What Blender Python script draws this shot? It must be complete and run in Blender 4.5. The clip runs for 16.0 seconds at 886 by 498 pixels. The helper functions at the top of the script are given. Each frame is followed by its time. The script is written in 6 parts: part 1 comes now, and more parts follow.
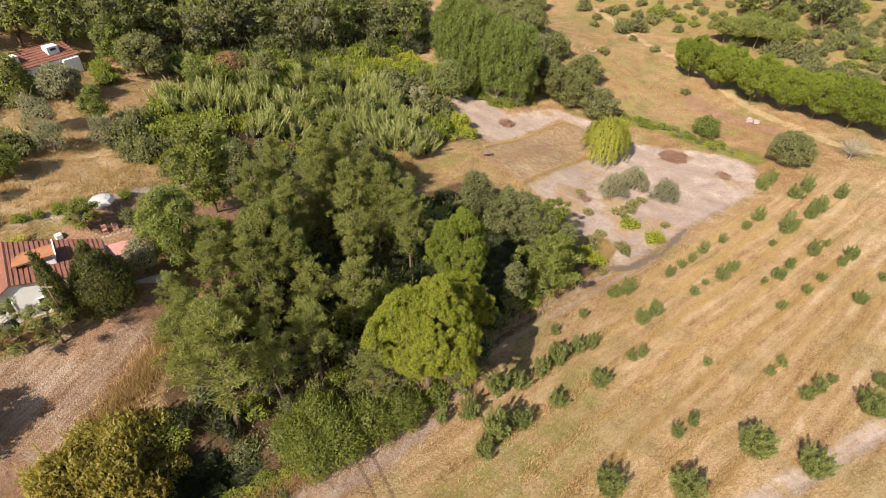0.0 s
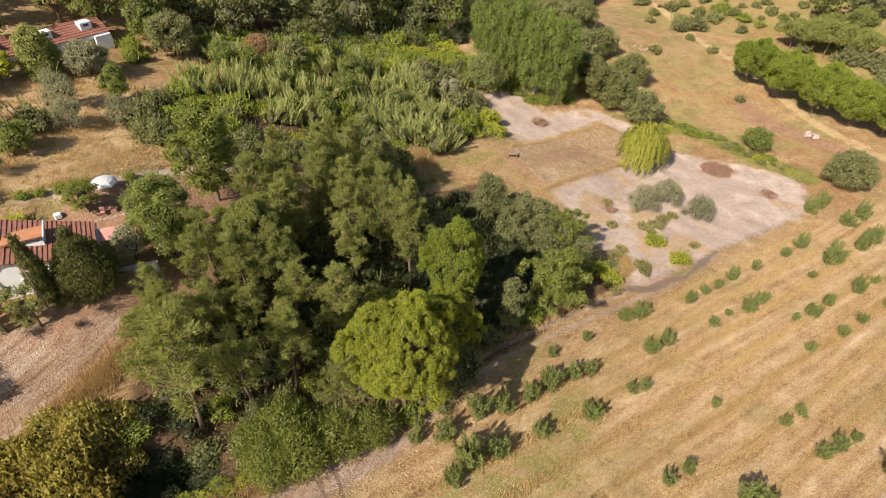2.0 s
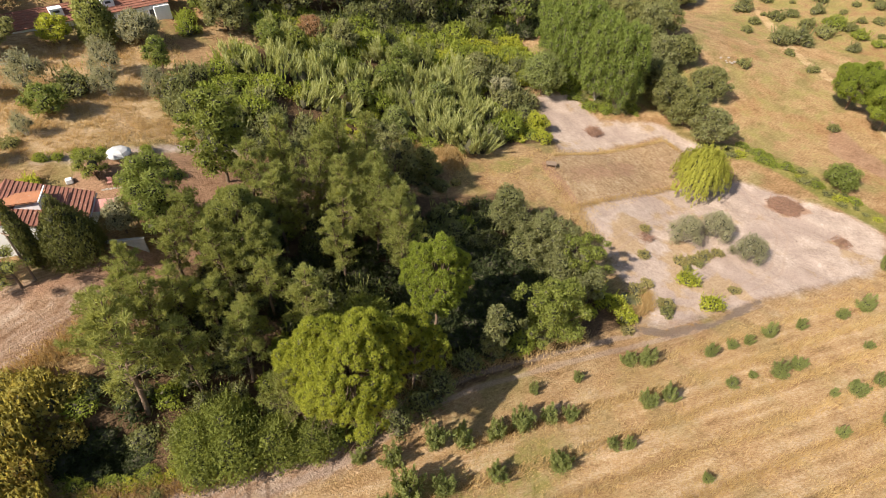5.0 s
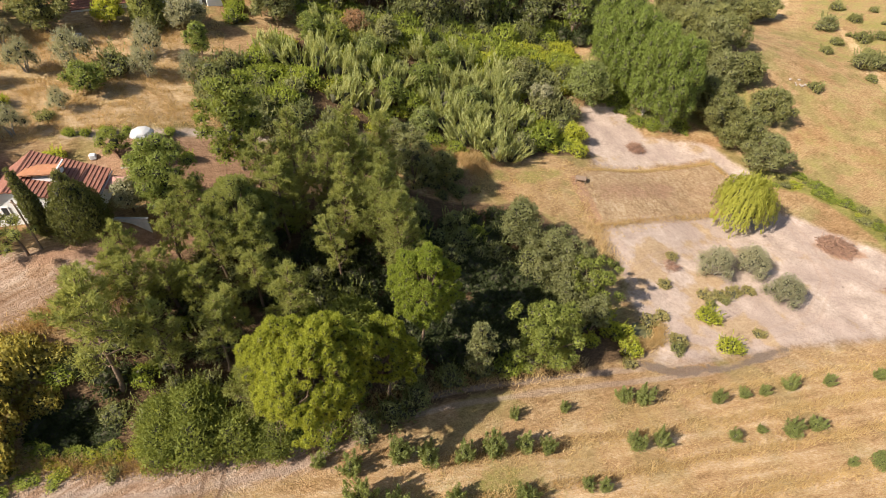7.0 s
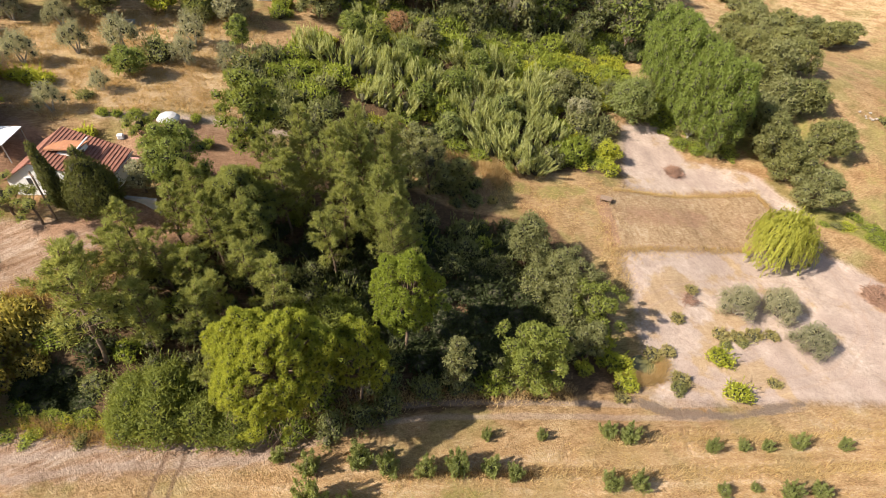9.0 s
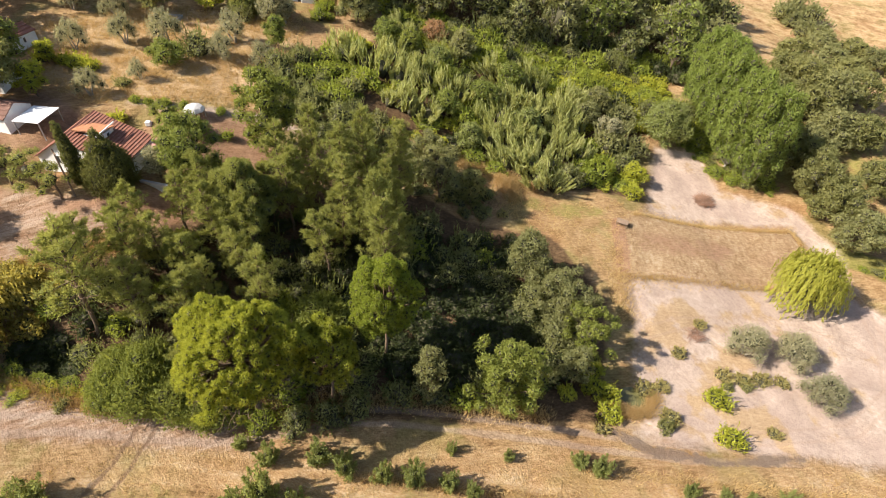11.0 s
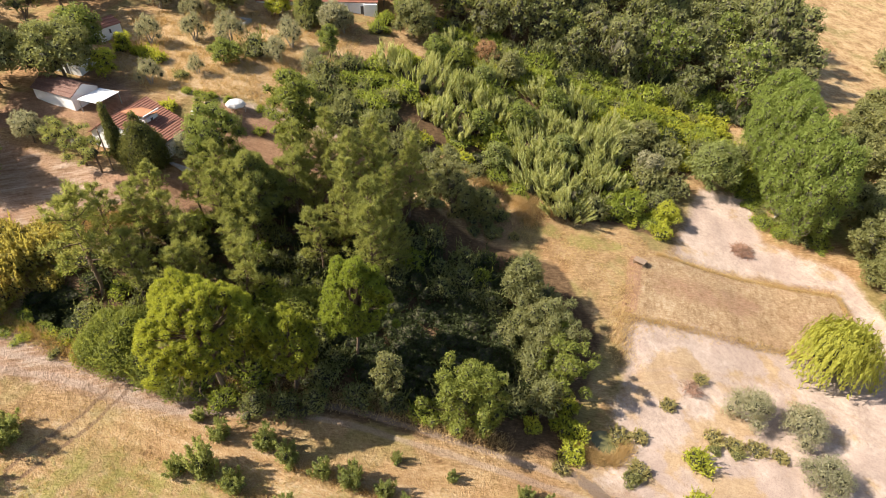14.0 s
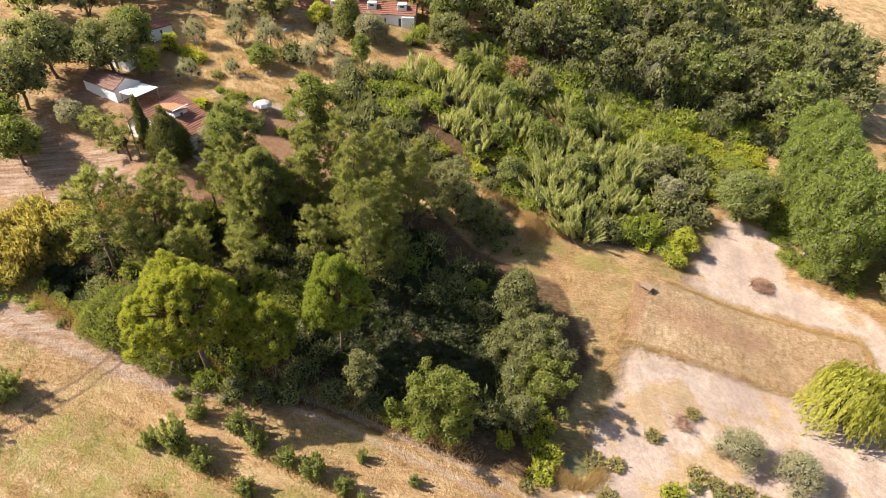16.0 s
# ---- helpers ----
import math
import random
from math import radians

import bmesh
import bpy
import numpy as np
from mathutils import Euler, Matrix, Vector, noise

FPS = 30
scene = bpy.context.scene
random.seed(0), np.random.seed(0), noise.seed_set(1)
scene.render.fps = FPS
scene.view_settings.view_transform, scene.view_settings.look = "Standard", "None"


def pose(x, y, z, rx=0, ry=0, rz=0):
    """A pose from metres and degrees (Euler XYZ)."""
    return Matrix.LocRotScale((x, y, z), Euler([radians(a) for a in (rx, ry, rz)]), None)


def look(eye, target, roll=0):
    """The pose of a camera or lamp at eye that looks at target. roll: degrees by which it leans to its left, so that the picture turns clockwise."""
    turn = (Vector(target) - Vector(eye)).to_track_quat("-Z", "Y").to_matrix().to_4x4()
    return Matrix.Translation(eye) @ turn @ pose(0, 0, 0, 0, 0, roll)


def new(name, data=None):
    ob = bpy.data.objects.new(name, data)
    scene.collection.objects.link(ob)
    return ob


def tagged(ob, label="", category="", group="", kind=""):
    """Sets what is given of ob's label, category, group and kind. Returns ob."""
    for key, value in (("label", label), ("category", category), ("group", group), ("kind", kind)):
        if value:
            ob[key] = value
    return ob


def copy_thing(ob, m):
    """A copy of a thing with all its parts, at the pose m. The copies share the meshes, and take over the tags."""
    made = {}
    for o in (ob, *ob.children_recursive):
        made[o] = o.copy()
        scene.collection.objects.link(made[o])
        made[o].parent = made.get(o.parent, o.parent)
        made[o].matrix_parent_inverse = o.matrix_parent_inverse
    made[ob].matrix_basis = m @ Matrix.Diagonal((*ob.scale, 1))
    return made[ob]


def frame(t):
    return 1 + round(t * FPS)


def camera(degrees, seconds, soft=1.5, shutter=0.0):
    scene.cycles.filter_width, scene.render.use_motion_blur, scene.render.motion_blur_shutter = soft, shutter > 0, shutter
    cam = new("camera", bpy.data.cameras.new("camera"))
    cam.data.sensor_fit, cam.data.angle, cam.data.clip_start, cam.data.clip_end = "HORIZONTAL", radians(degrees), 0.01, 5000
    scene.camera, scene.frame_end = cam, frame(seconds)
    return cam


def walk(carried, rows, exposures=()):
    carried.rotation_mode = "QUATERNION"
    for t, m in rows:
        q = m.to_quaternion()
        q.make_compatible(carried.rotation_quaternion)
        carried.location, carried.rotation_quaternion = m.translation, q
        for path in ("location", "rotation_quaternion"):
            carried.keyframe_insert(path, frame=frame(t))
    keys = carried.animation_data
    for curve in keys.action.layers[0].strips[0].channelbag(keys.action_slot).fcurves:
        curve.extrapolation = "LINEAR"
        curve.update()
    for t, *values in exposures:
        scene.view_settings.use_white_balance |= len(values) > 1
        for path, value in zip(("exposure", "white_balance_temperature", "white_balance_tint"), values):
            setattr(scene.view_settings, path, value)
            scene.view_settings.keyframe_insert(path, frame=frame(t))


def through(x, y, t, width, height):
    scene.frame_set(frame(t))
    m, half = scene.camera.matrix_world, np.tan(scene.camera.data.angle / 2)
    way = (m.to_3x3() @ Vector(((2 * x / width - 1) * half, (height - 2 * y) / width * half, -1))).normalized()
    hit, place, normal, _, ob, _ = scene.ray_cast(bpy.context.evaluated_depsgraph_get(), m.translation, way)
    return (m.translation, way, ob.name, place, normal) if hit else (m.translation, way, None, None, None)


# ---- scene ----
cam = camera(78.1, 16.0, soft=0.95)
EXPOSURE = 1.14
METRES, EYE, TILT, LEAN, TURN = 60.0, 45.0, -39.0, -1.0, 0.0
ROWS = [
    (0.0, 0.0, 0.0, 0.0, 0.0, 0.0, -0.0),
    (0.5, 0.0246, 0.0143, 0.0121, 1.14, -0.37, -1.04),
    (1.0, 0.0492, 0.0288, 0.024, 2.34, -0.75, -2.12),
    (1.5, 0.074, 0.0435, 0.036, 3.65, -1.17, -3.26),
    (2.0, 0.0985, 0.0584, 0.0479, 5.03, -1.63, -4.46),
    (2.5, 0.1233, 0.0737, 0.0594, 6.42, -2.06, -5.66),
    (3.0, 0.1483, 0.0885, 0.0714, 7.84, -2.47, -6.85),
    (3.5, 0.1729, 0.1032, 0.0833, 9.13, -2.84, -7.98),
    (6.0, 0.2981, 0.18, 0.1444, 16.97, -5.12, -14.27),
    (6.5, 0.3219, 0.1957, 0.1562, 18.67, -5.56, -15.6),
    (7.0, 0.347, 0.2116, 0.1682, 20.44, -6.07, -16.88),
    (7.5, 0.3712, 0.2273, 0.1802, 22.13, -6.49, -18.13),
    (8.0, 0.3955, 0.2433, 0.1918, 23.94, -6.98, -19.42),
    (8.5, 0.4194, 0.2595, 0.2038, 25.83, -7.54, -20.7),
    (9.0, 0.4438, 0.2757, 0.2158, 27.57, -8.0, -21.84),
    (11.5, 0.5615, 0.3531, 0.2788, 36.47, -10.49, -27.27),
    (12.0, 0.5845, 0.3697, 0.2925, 38.41, -11.07, -28.32),
    (12.5, 0.6072, 0.3865, 0.3059, 40.28, -11.63, -29.27),
    (13.0, 0.6284, 0.4029, 0.3186, 42.05, -12.17, -30.13),
    (13.5, 0.651, 0.4205, 0.3332, 43.93, -12.77, -31.01),
    (14.0, 0.6724, 0.438, 0.347, 45.82, -13.41, -31.88),
    (14.5, 0.6939, 0.4562, 0.3611, 47.77, -14.06, -32.71),
    (15.0, 0.7146, 0.4743, 0.3751, 49.67, -14.69, -33.51),
    (15.5, 0.735, 0.4931, 0.3892, 51.59, -15.32, -34.22),
    (16.0, 0.7551, 0.5122, 0.4039, 53.62, -16.09, -34.94),
]
walk(cam, [(t, pose(0, 0, EYE, TILT, LEAN, TURN) @ pose(METRES * x, METRES * y, METRES * z, 90 + pitch, roll, yaw)) for t, x, y, z, yaw, pitch, roll in ROWS],
     [(0.0, EXPOSURE - 0.26), (16.0, EXPOSURE + 0.22)])

# ---- light ----
# shadows fall towards 55 degrees from x, sun about 41 degrees high
SUN_AZ, SUN_EL = 235.0, 41.5
sun = new("sun", bpy.data.lights.new("sun", "SUN"))
sun.data.energy, sun.data.angle, sun.data.color = 5.0, radians(0.55), (1.0, 0.92, 0.81)
a, e = radians(SUN_AZ), radians(SUN_EL)
SUN_DIR = Vector((math.cos(a) * math.cos(e), math.sin(a) * math.cos(e), math.sin(e)))
sun.matrix_world = look(SUN_DIR * 300, (0, 0, 0))
world = bpy.data.worlds.new("sky")
scene.world = world
world.use_nodes = True
wn = world.node_tree.nodes
sky = wn.new("ShaderNodeTexSky")
sky.sky_type, sky.sun_disc = "NISHITA", False
sky.sun_elevation, sky.sun_rotation = e, radians(90 - SUN_AZ)
sky.dust_density = 2.0
wn["Background"].inputs["Strength"].default_value = 0.08
world.node_tree.links.new(sky.outputs[0], wn["Background"].inputs["Color"])


# ---- materials ----
class Nodes:
    """Small helper to wire a node material."""

    def __init__(self, name):
        self.mat = bpy.data.materials.new(name)
        self.mat.use_nodes = True
        self.tree = self.mat.node_tree
        self.bsdf = self.tree.nodes["Principled BSDF"]
        self.out = self.tree.nodes["Material Output"]

    def add(self, kind, **values):
        n = self.tree.nodes.new(kind)
        for k, v in values.items():
            if k in n.inputs:
                n.inputs[k].default_value = v
        return n

    def link(self, a, b):
        self.tree.links.new(a, b)

    def coords(self, scale=(1, 1, 1), turn=0.0, which="Object"):
        t = self.add("ShaderNodeTexCoord")
        m = self.add("ShaderNodeMapping")
        m.vector_type = "TEXTURE"
        m.inputs["Scale"].default_value = tuple(1 / s for s in scale)
        m.inputs["Rotation"].default_value = (0, 0, turn)
        self.link(t.outputs[which], m.inputs["Vector"])
        return m.outputs[0]

    def noise(self, scale, vec=None, detail=4.0, rough=0.6):
        n = self.add("ShaderNodeTexNoise", Scale=scale, Detail=detail, Roughness=rough)
        if vec is not None:
            self.link(vec, n.inputs["Vector"])
        return n.outputs["Fac"]

    def math(self, op, a, b):
        n = self.add("ShaderNodeMath")
        n.operation = op
        for i, v in ((0, a), (1, b)):
            if isinstance(v, (int, float)):
                n.inputs[i].default_value = v
            else:
                self.link(v, n.inputs[i])
        return n.outputs[0]

    def step(self, v, lo, hi):
        n = self.add("ShaderNodeMapRange")
        n.interpolation_type = "SMOOTHSTEP"
        n.inputs["From Min"].default_value, n.inputs["From Max"].default_value = lo, hi
        self.link(v, n.inputs["Value"])
        return n.outputs[0]

    def ramp(self, fac, *stops):
        n = self.add("ShaderNodeValToRGB")
        el = n.color_ramp.elements
        while len(el) < len(stops):
            el.new(0.5)
        for s, (p, c) in zip(el, stops):
            s.position, s.color = p, (*c, 1)
        self.link(fac, n.inputs[0])
        return n.outputs[0]

    def mix(self, fac, a, b, mode="MIX"):
        n = self.add("ShaderNodeMix")
        n.data_type, n.blend_type = "RGBA", mode
        for i, v in ((0, fac), (6, a), (7, b)):
            if isinstance(v, (int, float)):
                n.inputs[i].default_value = v
            elif isinstance(v, tuple):
                n.inputs[i].default_value = (*v, 1)
            else:
                self.link(v, n.inputs[i])
        return n.outputs[2]

    def bump(self, h, strength, dist):
        n = self.add("ShaderNodeBump", Strength=strength, Distance=dist)
        self.link(h, n.inputs["Height"])
        self.link(n.outputs[0], self.bsdf.inputs["Normal"])

    def attr(self, name):
        n = self.add("ShaderNodeAttribute")
        n.attribute_name = name
        return n.outputs["Fac"]


def leaf_mat(name, dark, mid, light, through=0.54, rough=0.55):
    """Foliage: tones vary leaf by leaf and plant by plant, some light passes through."""
    m = Nodes(name)
    g = m.add("ShaderNodeNewGeometry")
    o = m.add("ShaderNodeObjectInfo")
    patch = m.noise(0.55, m.coords(), 2.0)
    f = m.math("ADD", m.math("MULTIPLY", g.outputs["Random Per Island"], 0.6), m.math("MULTIPLY", patch, 0.5))
    f = m.math("ADD", f, m.math("MULTIPLY", m.math("SUBTRACT", o.outputs["Random"], 0.5), 0.28))
    col = m.ramp(f, (0.12, dark), (0.5, mid), (0.9, light))
    m.link(col, m.bsdf.inputs["Base Color"])
    m.bsdf.inputs["Roughness"].default_value = rough
    m.bsdf.inputs["Specular IOR Level"].default_value = 0.14
    tr = m.add("ShaderNodeBsdfTranslucent")
    m.link(m.mix(0.35, col, (mid[0] * 1.75, mid[1] * 1.5, mid[2] * 0.6)), tr.inputs["Color"])
    mx = m.add("ShaderNodeMixShader")
    mx.inputs[0].default_value = through
    m.link(m.bsdf.outputs[0], mx.inputs[1])
    m.link(tr.outputs[0], mx.inputs[2])
    m.link(mx.outputs[0], m.out.inputs["Surface"])
    return m.mat


def tone(c, k=1.0):
    """Dark, middle and light tones round a leaf colour."""
    r, g, b = (v * k * 1.1 for v in c)
    return (r * 0.6, g * 0.64, b * 0.66), (r, g, b * 1.06), (r * 1.34, g * 1.28, b * 1.34)


LEAF = {
    "stone_pine": leaf_mat("stone_pine_needles", *tone((0.27, 0.292, 0.04))),
    "dome_pine": leaf_mat("round_pine_needles", *tone((0.208, 0.248, 0.036))),
    "pine": leaf_mat("maritime_pine_needles", *tone((0.236, 0.25, 0.07))),
    "oak_grey": leaf_mat("cork_oak_leaves", *tone((0.205, 0.208, 0.084))),
    "oak": leaf_mat("oak_leaves", *tone((0.185, 0.215, 0.052))),
    "olive": leaf_mat("olive_leaves", *tone((0.28, 0.272, 0.16))),
    "cypress": leaf_mat("cypress_leaves", *tone((0.13, 0.135, 0.04))),
    "alder": leaf_mat("poplar_leaves", *tone((0.18, 0.222, 0.05))),
    "fig": leaf_mat("broad_green_leaves", *tone((0.185, 0.208, 0.045))),
    "willow": leaf_mat("willow_leaves", *tone((0.29, 0.295, 0.052))),
    "reed": leaf_mat("reed_leaves", (0.17, 0.195, 0.062), (0.36, 0.38, 0.14), (0.58, 0.565, 0.265)),
    "bramble": leaf_mat("bramble_leaves", *tone((0.23, 0.265, 0.044))),
    "bright": leaf_mat("bright_bush_leaves", *tone((0.33, 0.345, 0.044))),
    "vine": leaf_mat("yellowing_vine_leaves", (0.25, 0.15, 0.05), (0.315, 0.275, 0.068), (0.43, 0.38, 0.11)),
    "faded": leaf_mat("faded_yellowish_leaves", *tone((0.33, 0.29, 0.115))),
    "wood": leaf_mat("far_oak_leaves", *tone((0.19, 0.2, 0.074))),
    # undergrowth whose leaf colour is darkened to carry the shade of the grove
    "dense": leaf_mat("shade_darkened_leaves", *tone((0.052, 0.064, 0.023))),
    "russet": leaf_mat("withered_leaves", *tone((0.30, 0.19, 0.10))),
    "shrub": leaf_mat("orchard_shrub_leaves", *tone((0.22, 0.245, 0.08))),
    "scrub": leaf_mat("scrub_leaves", *tone((0.21, 0.21, 0.075))),
    "dry": leaf_mat("dry_grass_blades", (0.34, 0.215, 0.085), (0.445, 0.31, 0.14), (0.54, 0.41, 0.21), through=0.35, rough=0.7),
}


def plain(name, c, rough=0.8, vary=0.25, scale=2.0, bump=0.3, fine=14.0, metal=0.0):
    """A weathered surface with stains at two scales."""
    m = Nodes(name)
    v = m.coords()
    big, small = m.noise(scale, v, 5.0), m.noise(fine, v, 3.0)
    lo, hi = tuple(x * (1 - vary) for x in c), tuple(min(1, x * (1 + vary * 0.7)) for x in c)
    col = m.mix(m.math("MULTIPLY", small, 0.4), m.ramp(big, (0.3, lo), (0.7, hi)), lo)
    m.link(col, m.bsdf.inputs["Base Color"])
    m.bsdf.inputs["Roughness"].default_value = rough
    m.bsdf.inputs["Metallic"].default_value = metal
    m.bump(small, bump, 0.03)
    return m.mat


# near-black brown that paints the shade inside crowns onto their cores
CORE_SHADE = plain("crown_core_shade", (0.06, 0.055, 0.026), 0.95, 0.5, 1.2, 0.6, 9.0)
BARK = plain("bark", (0.16, 0.105, 0.065), 0.9, 0.4, 3.0, 0.9, 18.0)
BARK_PALE = plain("pale_bark", (0.34, 0.29, 0.23), 0.9, 0.35, 3.0, 0.8, 16.0)
WHITE = plain("limewashed_plaster", (0.80, 0.78, 0.75), 0.85, 0.10, 0.8, 0.2)
TARP = plain("white_tarp", (0.72, 0.71, 0.70), 0.5, 0.06, 1.5, 0.3, 6.0)
SHUTTER = plain("dark_opening", (0.05, 0.048, 0.05), 0.3, 0.3)
STONE = plain("rubble_stone", (0.34, 0.29, 0.24), 0.9, 0.35, 3.0, 0.8, 9.0)
WOOD = plain("weathered_wood", (0.22, 0.15, 0.10), 0.85, 0.35, 4.0, 0.5, 20.0)
RED_CLOTH = plain("faded_red_cloth", (0.46, 0.22, 0.18), 0.7, 0.25)
CONCRETE = plain("concrete", (0.34, 0.32, 0.29), 0.85, 0.2)
METAL = plain("galvanised_metal", (0.45, 0.45, 0.46), 0.45, 0.15, 3.0, 0.1, 10.0, 0.8)


def tile_mat(name, c):
    """Fired clay: each course differs, lichen blotches."""
    m = Nodes(name)
    v = m.coords()
    base = m.ramp(m.noise(1.1, v, 5.0), (0.3, tuple(x * 0.62 for x in c)), (0.7, c))
    col = m.mix(m.math("MULTIPLY", m.noise(0.9, m.coords((0.6, 3.0, 3.0))), 0.9), base, tuple(x * 0.55 for x in c))
    col = m.mix(m.step(m.noise(5.0, v, 4.0), 0.60, 0.72), col, (0.33, 0.25, 0.19))
    m.link(col, m.bsdf.inputs["Base Color"])
    m.bsdf.inputs["Roughness"].default_value = 0.85
    m.bump(m.noise(16.0, v), 0.6, 0.04)
    return m.mat


TILE = tile_mat("clay_tiles", (0.285, 0.108, 0.066))
TILE_NEW = tile_mat("bright_clay_tiles", (0.48, 0.20, 0.09))
# old dull clay, darkened further to include the oak's shade on the shed
TILE_OLD_SHADED = tile_mat("old_clay_tiles_shaded", (0.19, 0.09, 0.062))


ROW_TURN = radians(38.5)


def ground_mat():
    m = Nodes("dry_ground")
    v = m.coords()
    big, mid, small, fine = m.noise(0.045, v, 4.0), m.noise(0.32, v, 5.0, 0.65), m.noise(1.9, v, 6.0, 0.75), m.noise(7.5, v, 4.0, 0.75)
    streak = m.noise(1.0, m.coords((0.045, 0.8, 1.0), ROW_TURN), 5.0, 0.6)
    flecks = m.noise(1.0, m.coords((2.6, 7.0, 1.0), ROW_TURN - 0.3), 3.0, 0.7)
    straw = m.noise(1.0, m.coords((1.1, 4.5, 1.0), ROW_TURN + 0.25), 4.0, 0.75)
    f = m.math("ADD", m.math("MULTIPLY", mid, 0.5), m.math("MULTIPLY", small, 0.5))
    fs = m.math("ADD", m.math("MULTIPLY", f, 0.6), m.math("MULTIPLY", straw, 0.4))
    # dry grass
    grass = m.ramp(fs, (0.36, (0.155, 0.094, 0.043)), (0.45, (0.31, 0.203, 0.097)), (0.525, (0.43, 0.30, 0.152)), (0.63, (0.58, 0.45, 0.27)))
    grass = m.mix(m.math("MULTIPLY", m.step(big, 0.48, 0.62), 0.5), grass, m.ramp(fs, (0.35, (0.17, 0.085, 0.036)), (0.6, (0.40, 0.225, 0.10))))
    grass = m.mix(m.math("MULTIPLY", m.step(m.noise(0.13, v, 4.0), 0.48, 0.62), 0.65), grass, m.ramp(fs, (0.35, (0.12, 0.12, 0.035)), (0.6, (0.34, 0.30, 0.115))))
    # mown swaths between the orchard rows
    row = m.attr("orchard")
    sf = m.math("ADD", m.math("MULTIPLY", streak, 0.34), m.math("ADD", m.math("MULTIPLY", fs, 0.36), m.math("MULTIPLY", flecks, 0.3)))
    lines = m.add("ShaderNodeTexWave", Scale=0.17, Distortion=11.0, Detail=4.0)
    lines.bands_direction = "Y"
    lines.inputs["Detail Scale"].default_value = 0.6
    m.link(m.coords((1, 1, 1), ROW_TURN), lines.inputs["Vector"])
    so = m.math("ADD", sf, m.math("MULTIPLY", m.math("SUBTRACT", lines.outputs["Fac"], 0.5), 0.035))
    sw = m.ramp(so, (0.385, (0.23, 0.14, 0.065)), (0.455, (0.41, 0.265, 0.128)), (0.515, (0.515, 0.362, 0.192)), (0.60, (0.68, 0.54, 0.36)))
    sw = m.mix(m.math("MULTIPLY", m.step(m.noise(0.075, v, 4.0), 0.5, 0.64), 0.5), sw, m.ramp(fs, (0.35, (0.17, 0.15, 0.05)), (0.6, (0.42, 0.355, 0.16))))
    col = m.mix(m.math("MULTIPLY", row, 0.9), grass, sw)
    edge = m.math("MULTIPLY", m.math("SUBTRACT", m.math("ADD", m.math("MULTIPLY", mid, 0.6), m.math("MULTIPLY", small, 0.4)), 0.5), 0.75)

    def zone(col, name, paint, lo=0.42, hi=0.58, amount=1.0):
        k = m.step(m.math("ADD", m.attr(name), edge), lo, hi)
        return m.mix(m.math("MULTIPLY", k, amount), col, paint)

    col = zone(col, "green", m.ramp(fs, (0.36, (0.10, 0.115, 0.025)), (0.5, (0.22, 0.225, 0.055)), (0.62, (0.36, 0.31, 0.11))), amount=0.9)
    # leaf litter, its browns deepened to hold the shade under the trees
    col = zone(col, "litter_and_shade", m.ramp(fs, (0.36, (0.05, 0.036, 0.02)), (0.5, (0.125, 0.082, 0.044)), (0.64, (0.25, 0.17, 0.095))))
    dug = m.noise(1.0, m.coords((0.7, 1.5, 1.0), ROW_TURN + 1.5), 5.0, 0.75)
    st = m.math("ADD", m.math("MULTIPLY", dug, 0.34), m.math("MULTIPLY", fs, 0.66))
    stub = m.ramp(st, (0.38, (0.20, 0.12, 0.062)), (0.455, (0.335, 0.228, 0.127)), (0.52, (0.435, 0.322, 0.19)), (0.60, (0.57, 0.46, 0.31)))
    stub = m.mix(m.math("MULTIPLY", m.step(m.noise(0.16, v, 4.0), 0.5, 0.62), 0.6), stub, m.ramp(st, (0.40, (0.24, 0.15, 0.09)), (0.58, (0.46, 0.31, 0.19))))
    col = zone(col, "stubble", stub, amount=0.92)
    soil = m.ramp(f, (0.34, (0.295, 0.23, 0.184)), (0.46, (0.395, 0.32, 0.26)), (0.55, (0.485, 0.402, 0.328)), (0.66, (0.61, 0.52, 0.435)))
    soil = m.mix(m.math("MULTIPLY", m.step(m.noise(0.09, v, 4.0), 0.46, 0.6), 0.55), soil, (0.35, 0.275, 0.23))
    soil = m.mix(m.math("MULTIPLY", m.step(m.math("ADD", m.noise(0.2, v, 5.0), m.math("MULTIPLY", m.attr("straw"), 0.14)), 0.57, 0.68), 0.85), soil, m.ramp(fs, (0.38, (0.29, 0.195, 0.105)), (0.6, (0.46, 0.35, 0.205))))
    col = zone(col, "bare", soil, 0.33, 0.66)
    col = zone(col, "path", m.ramp(fs, (0.37, (0.39, 0.255, 0.125)), (0.48, (0.52, 0.375, 0.195)), (0.6, (0.66, 0.52, 0.32))), amount=0.75)
    furrow = m.noise(1.0, m.coords((0.16, 1.5, 1.0), radians(73)), 5.0, 0.72)
    fr = m.math("ADD", m.math("MULTIPLY", furrow, 0.55), m.math("MULTIPLY", fs, 0.45))
    rough_soil = m.ramp(fr, (0.38, (0.19, 0.11, 0.065)), (0.46, (0.33, 0.215, 0.14)), (0.52, (0.41, 0.30, 0.218)), (0.59, (0.54, 0.43, 0.335)))
    rough_soil = m.mix(m.math("MULTIPLY", m.step(m.noise(0.17, v, 5.0), 0.47, 0.6), 0.7), rough_soil, m.ramp(fr, (0.39, (0.19, 0.10, 0.055)), (0.6, (0.47, 0.30, 0.18))))
    col = zone(col, "clods", rough_soil, 0.36, 0.62, 0.9)
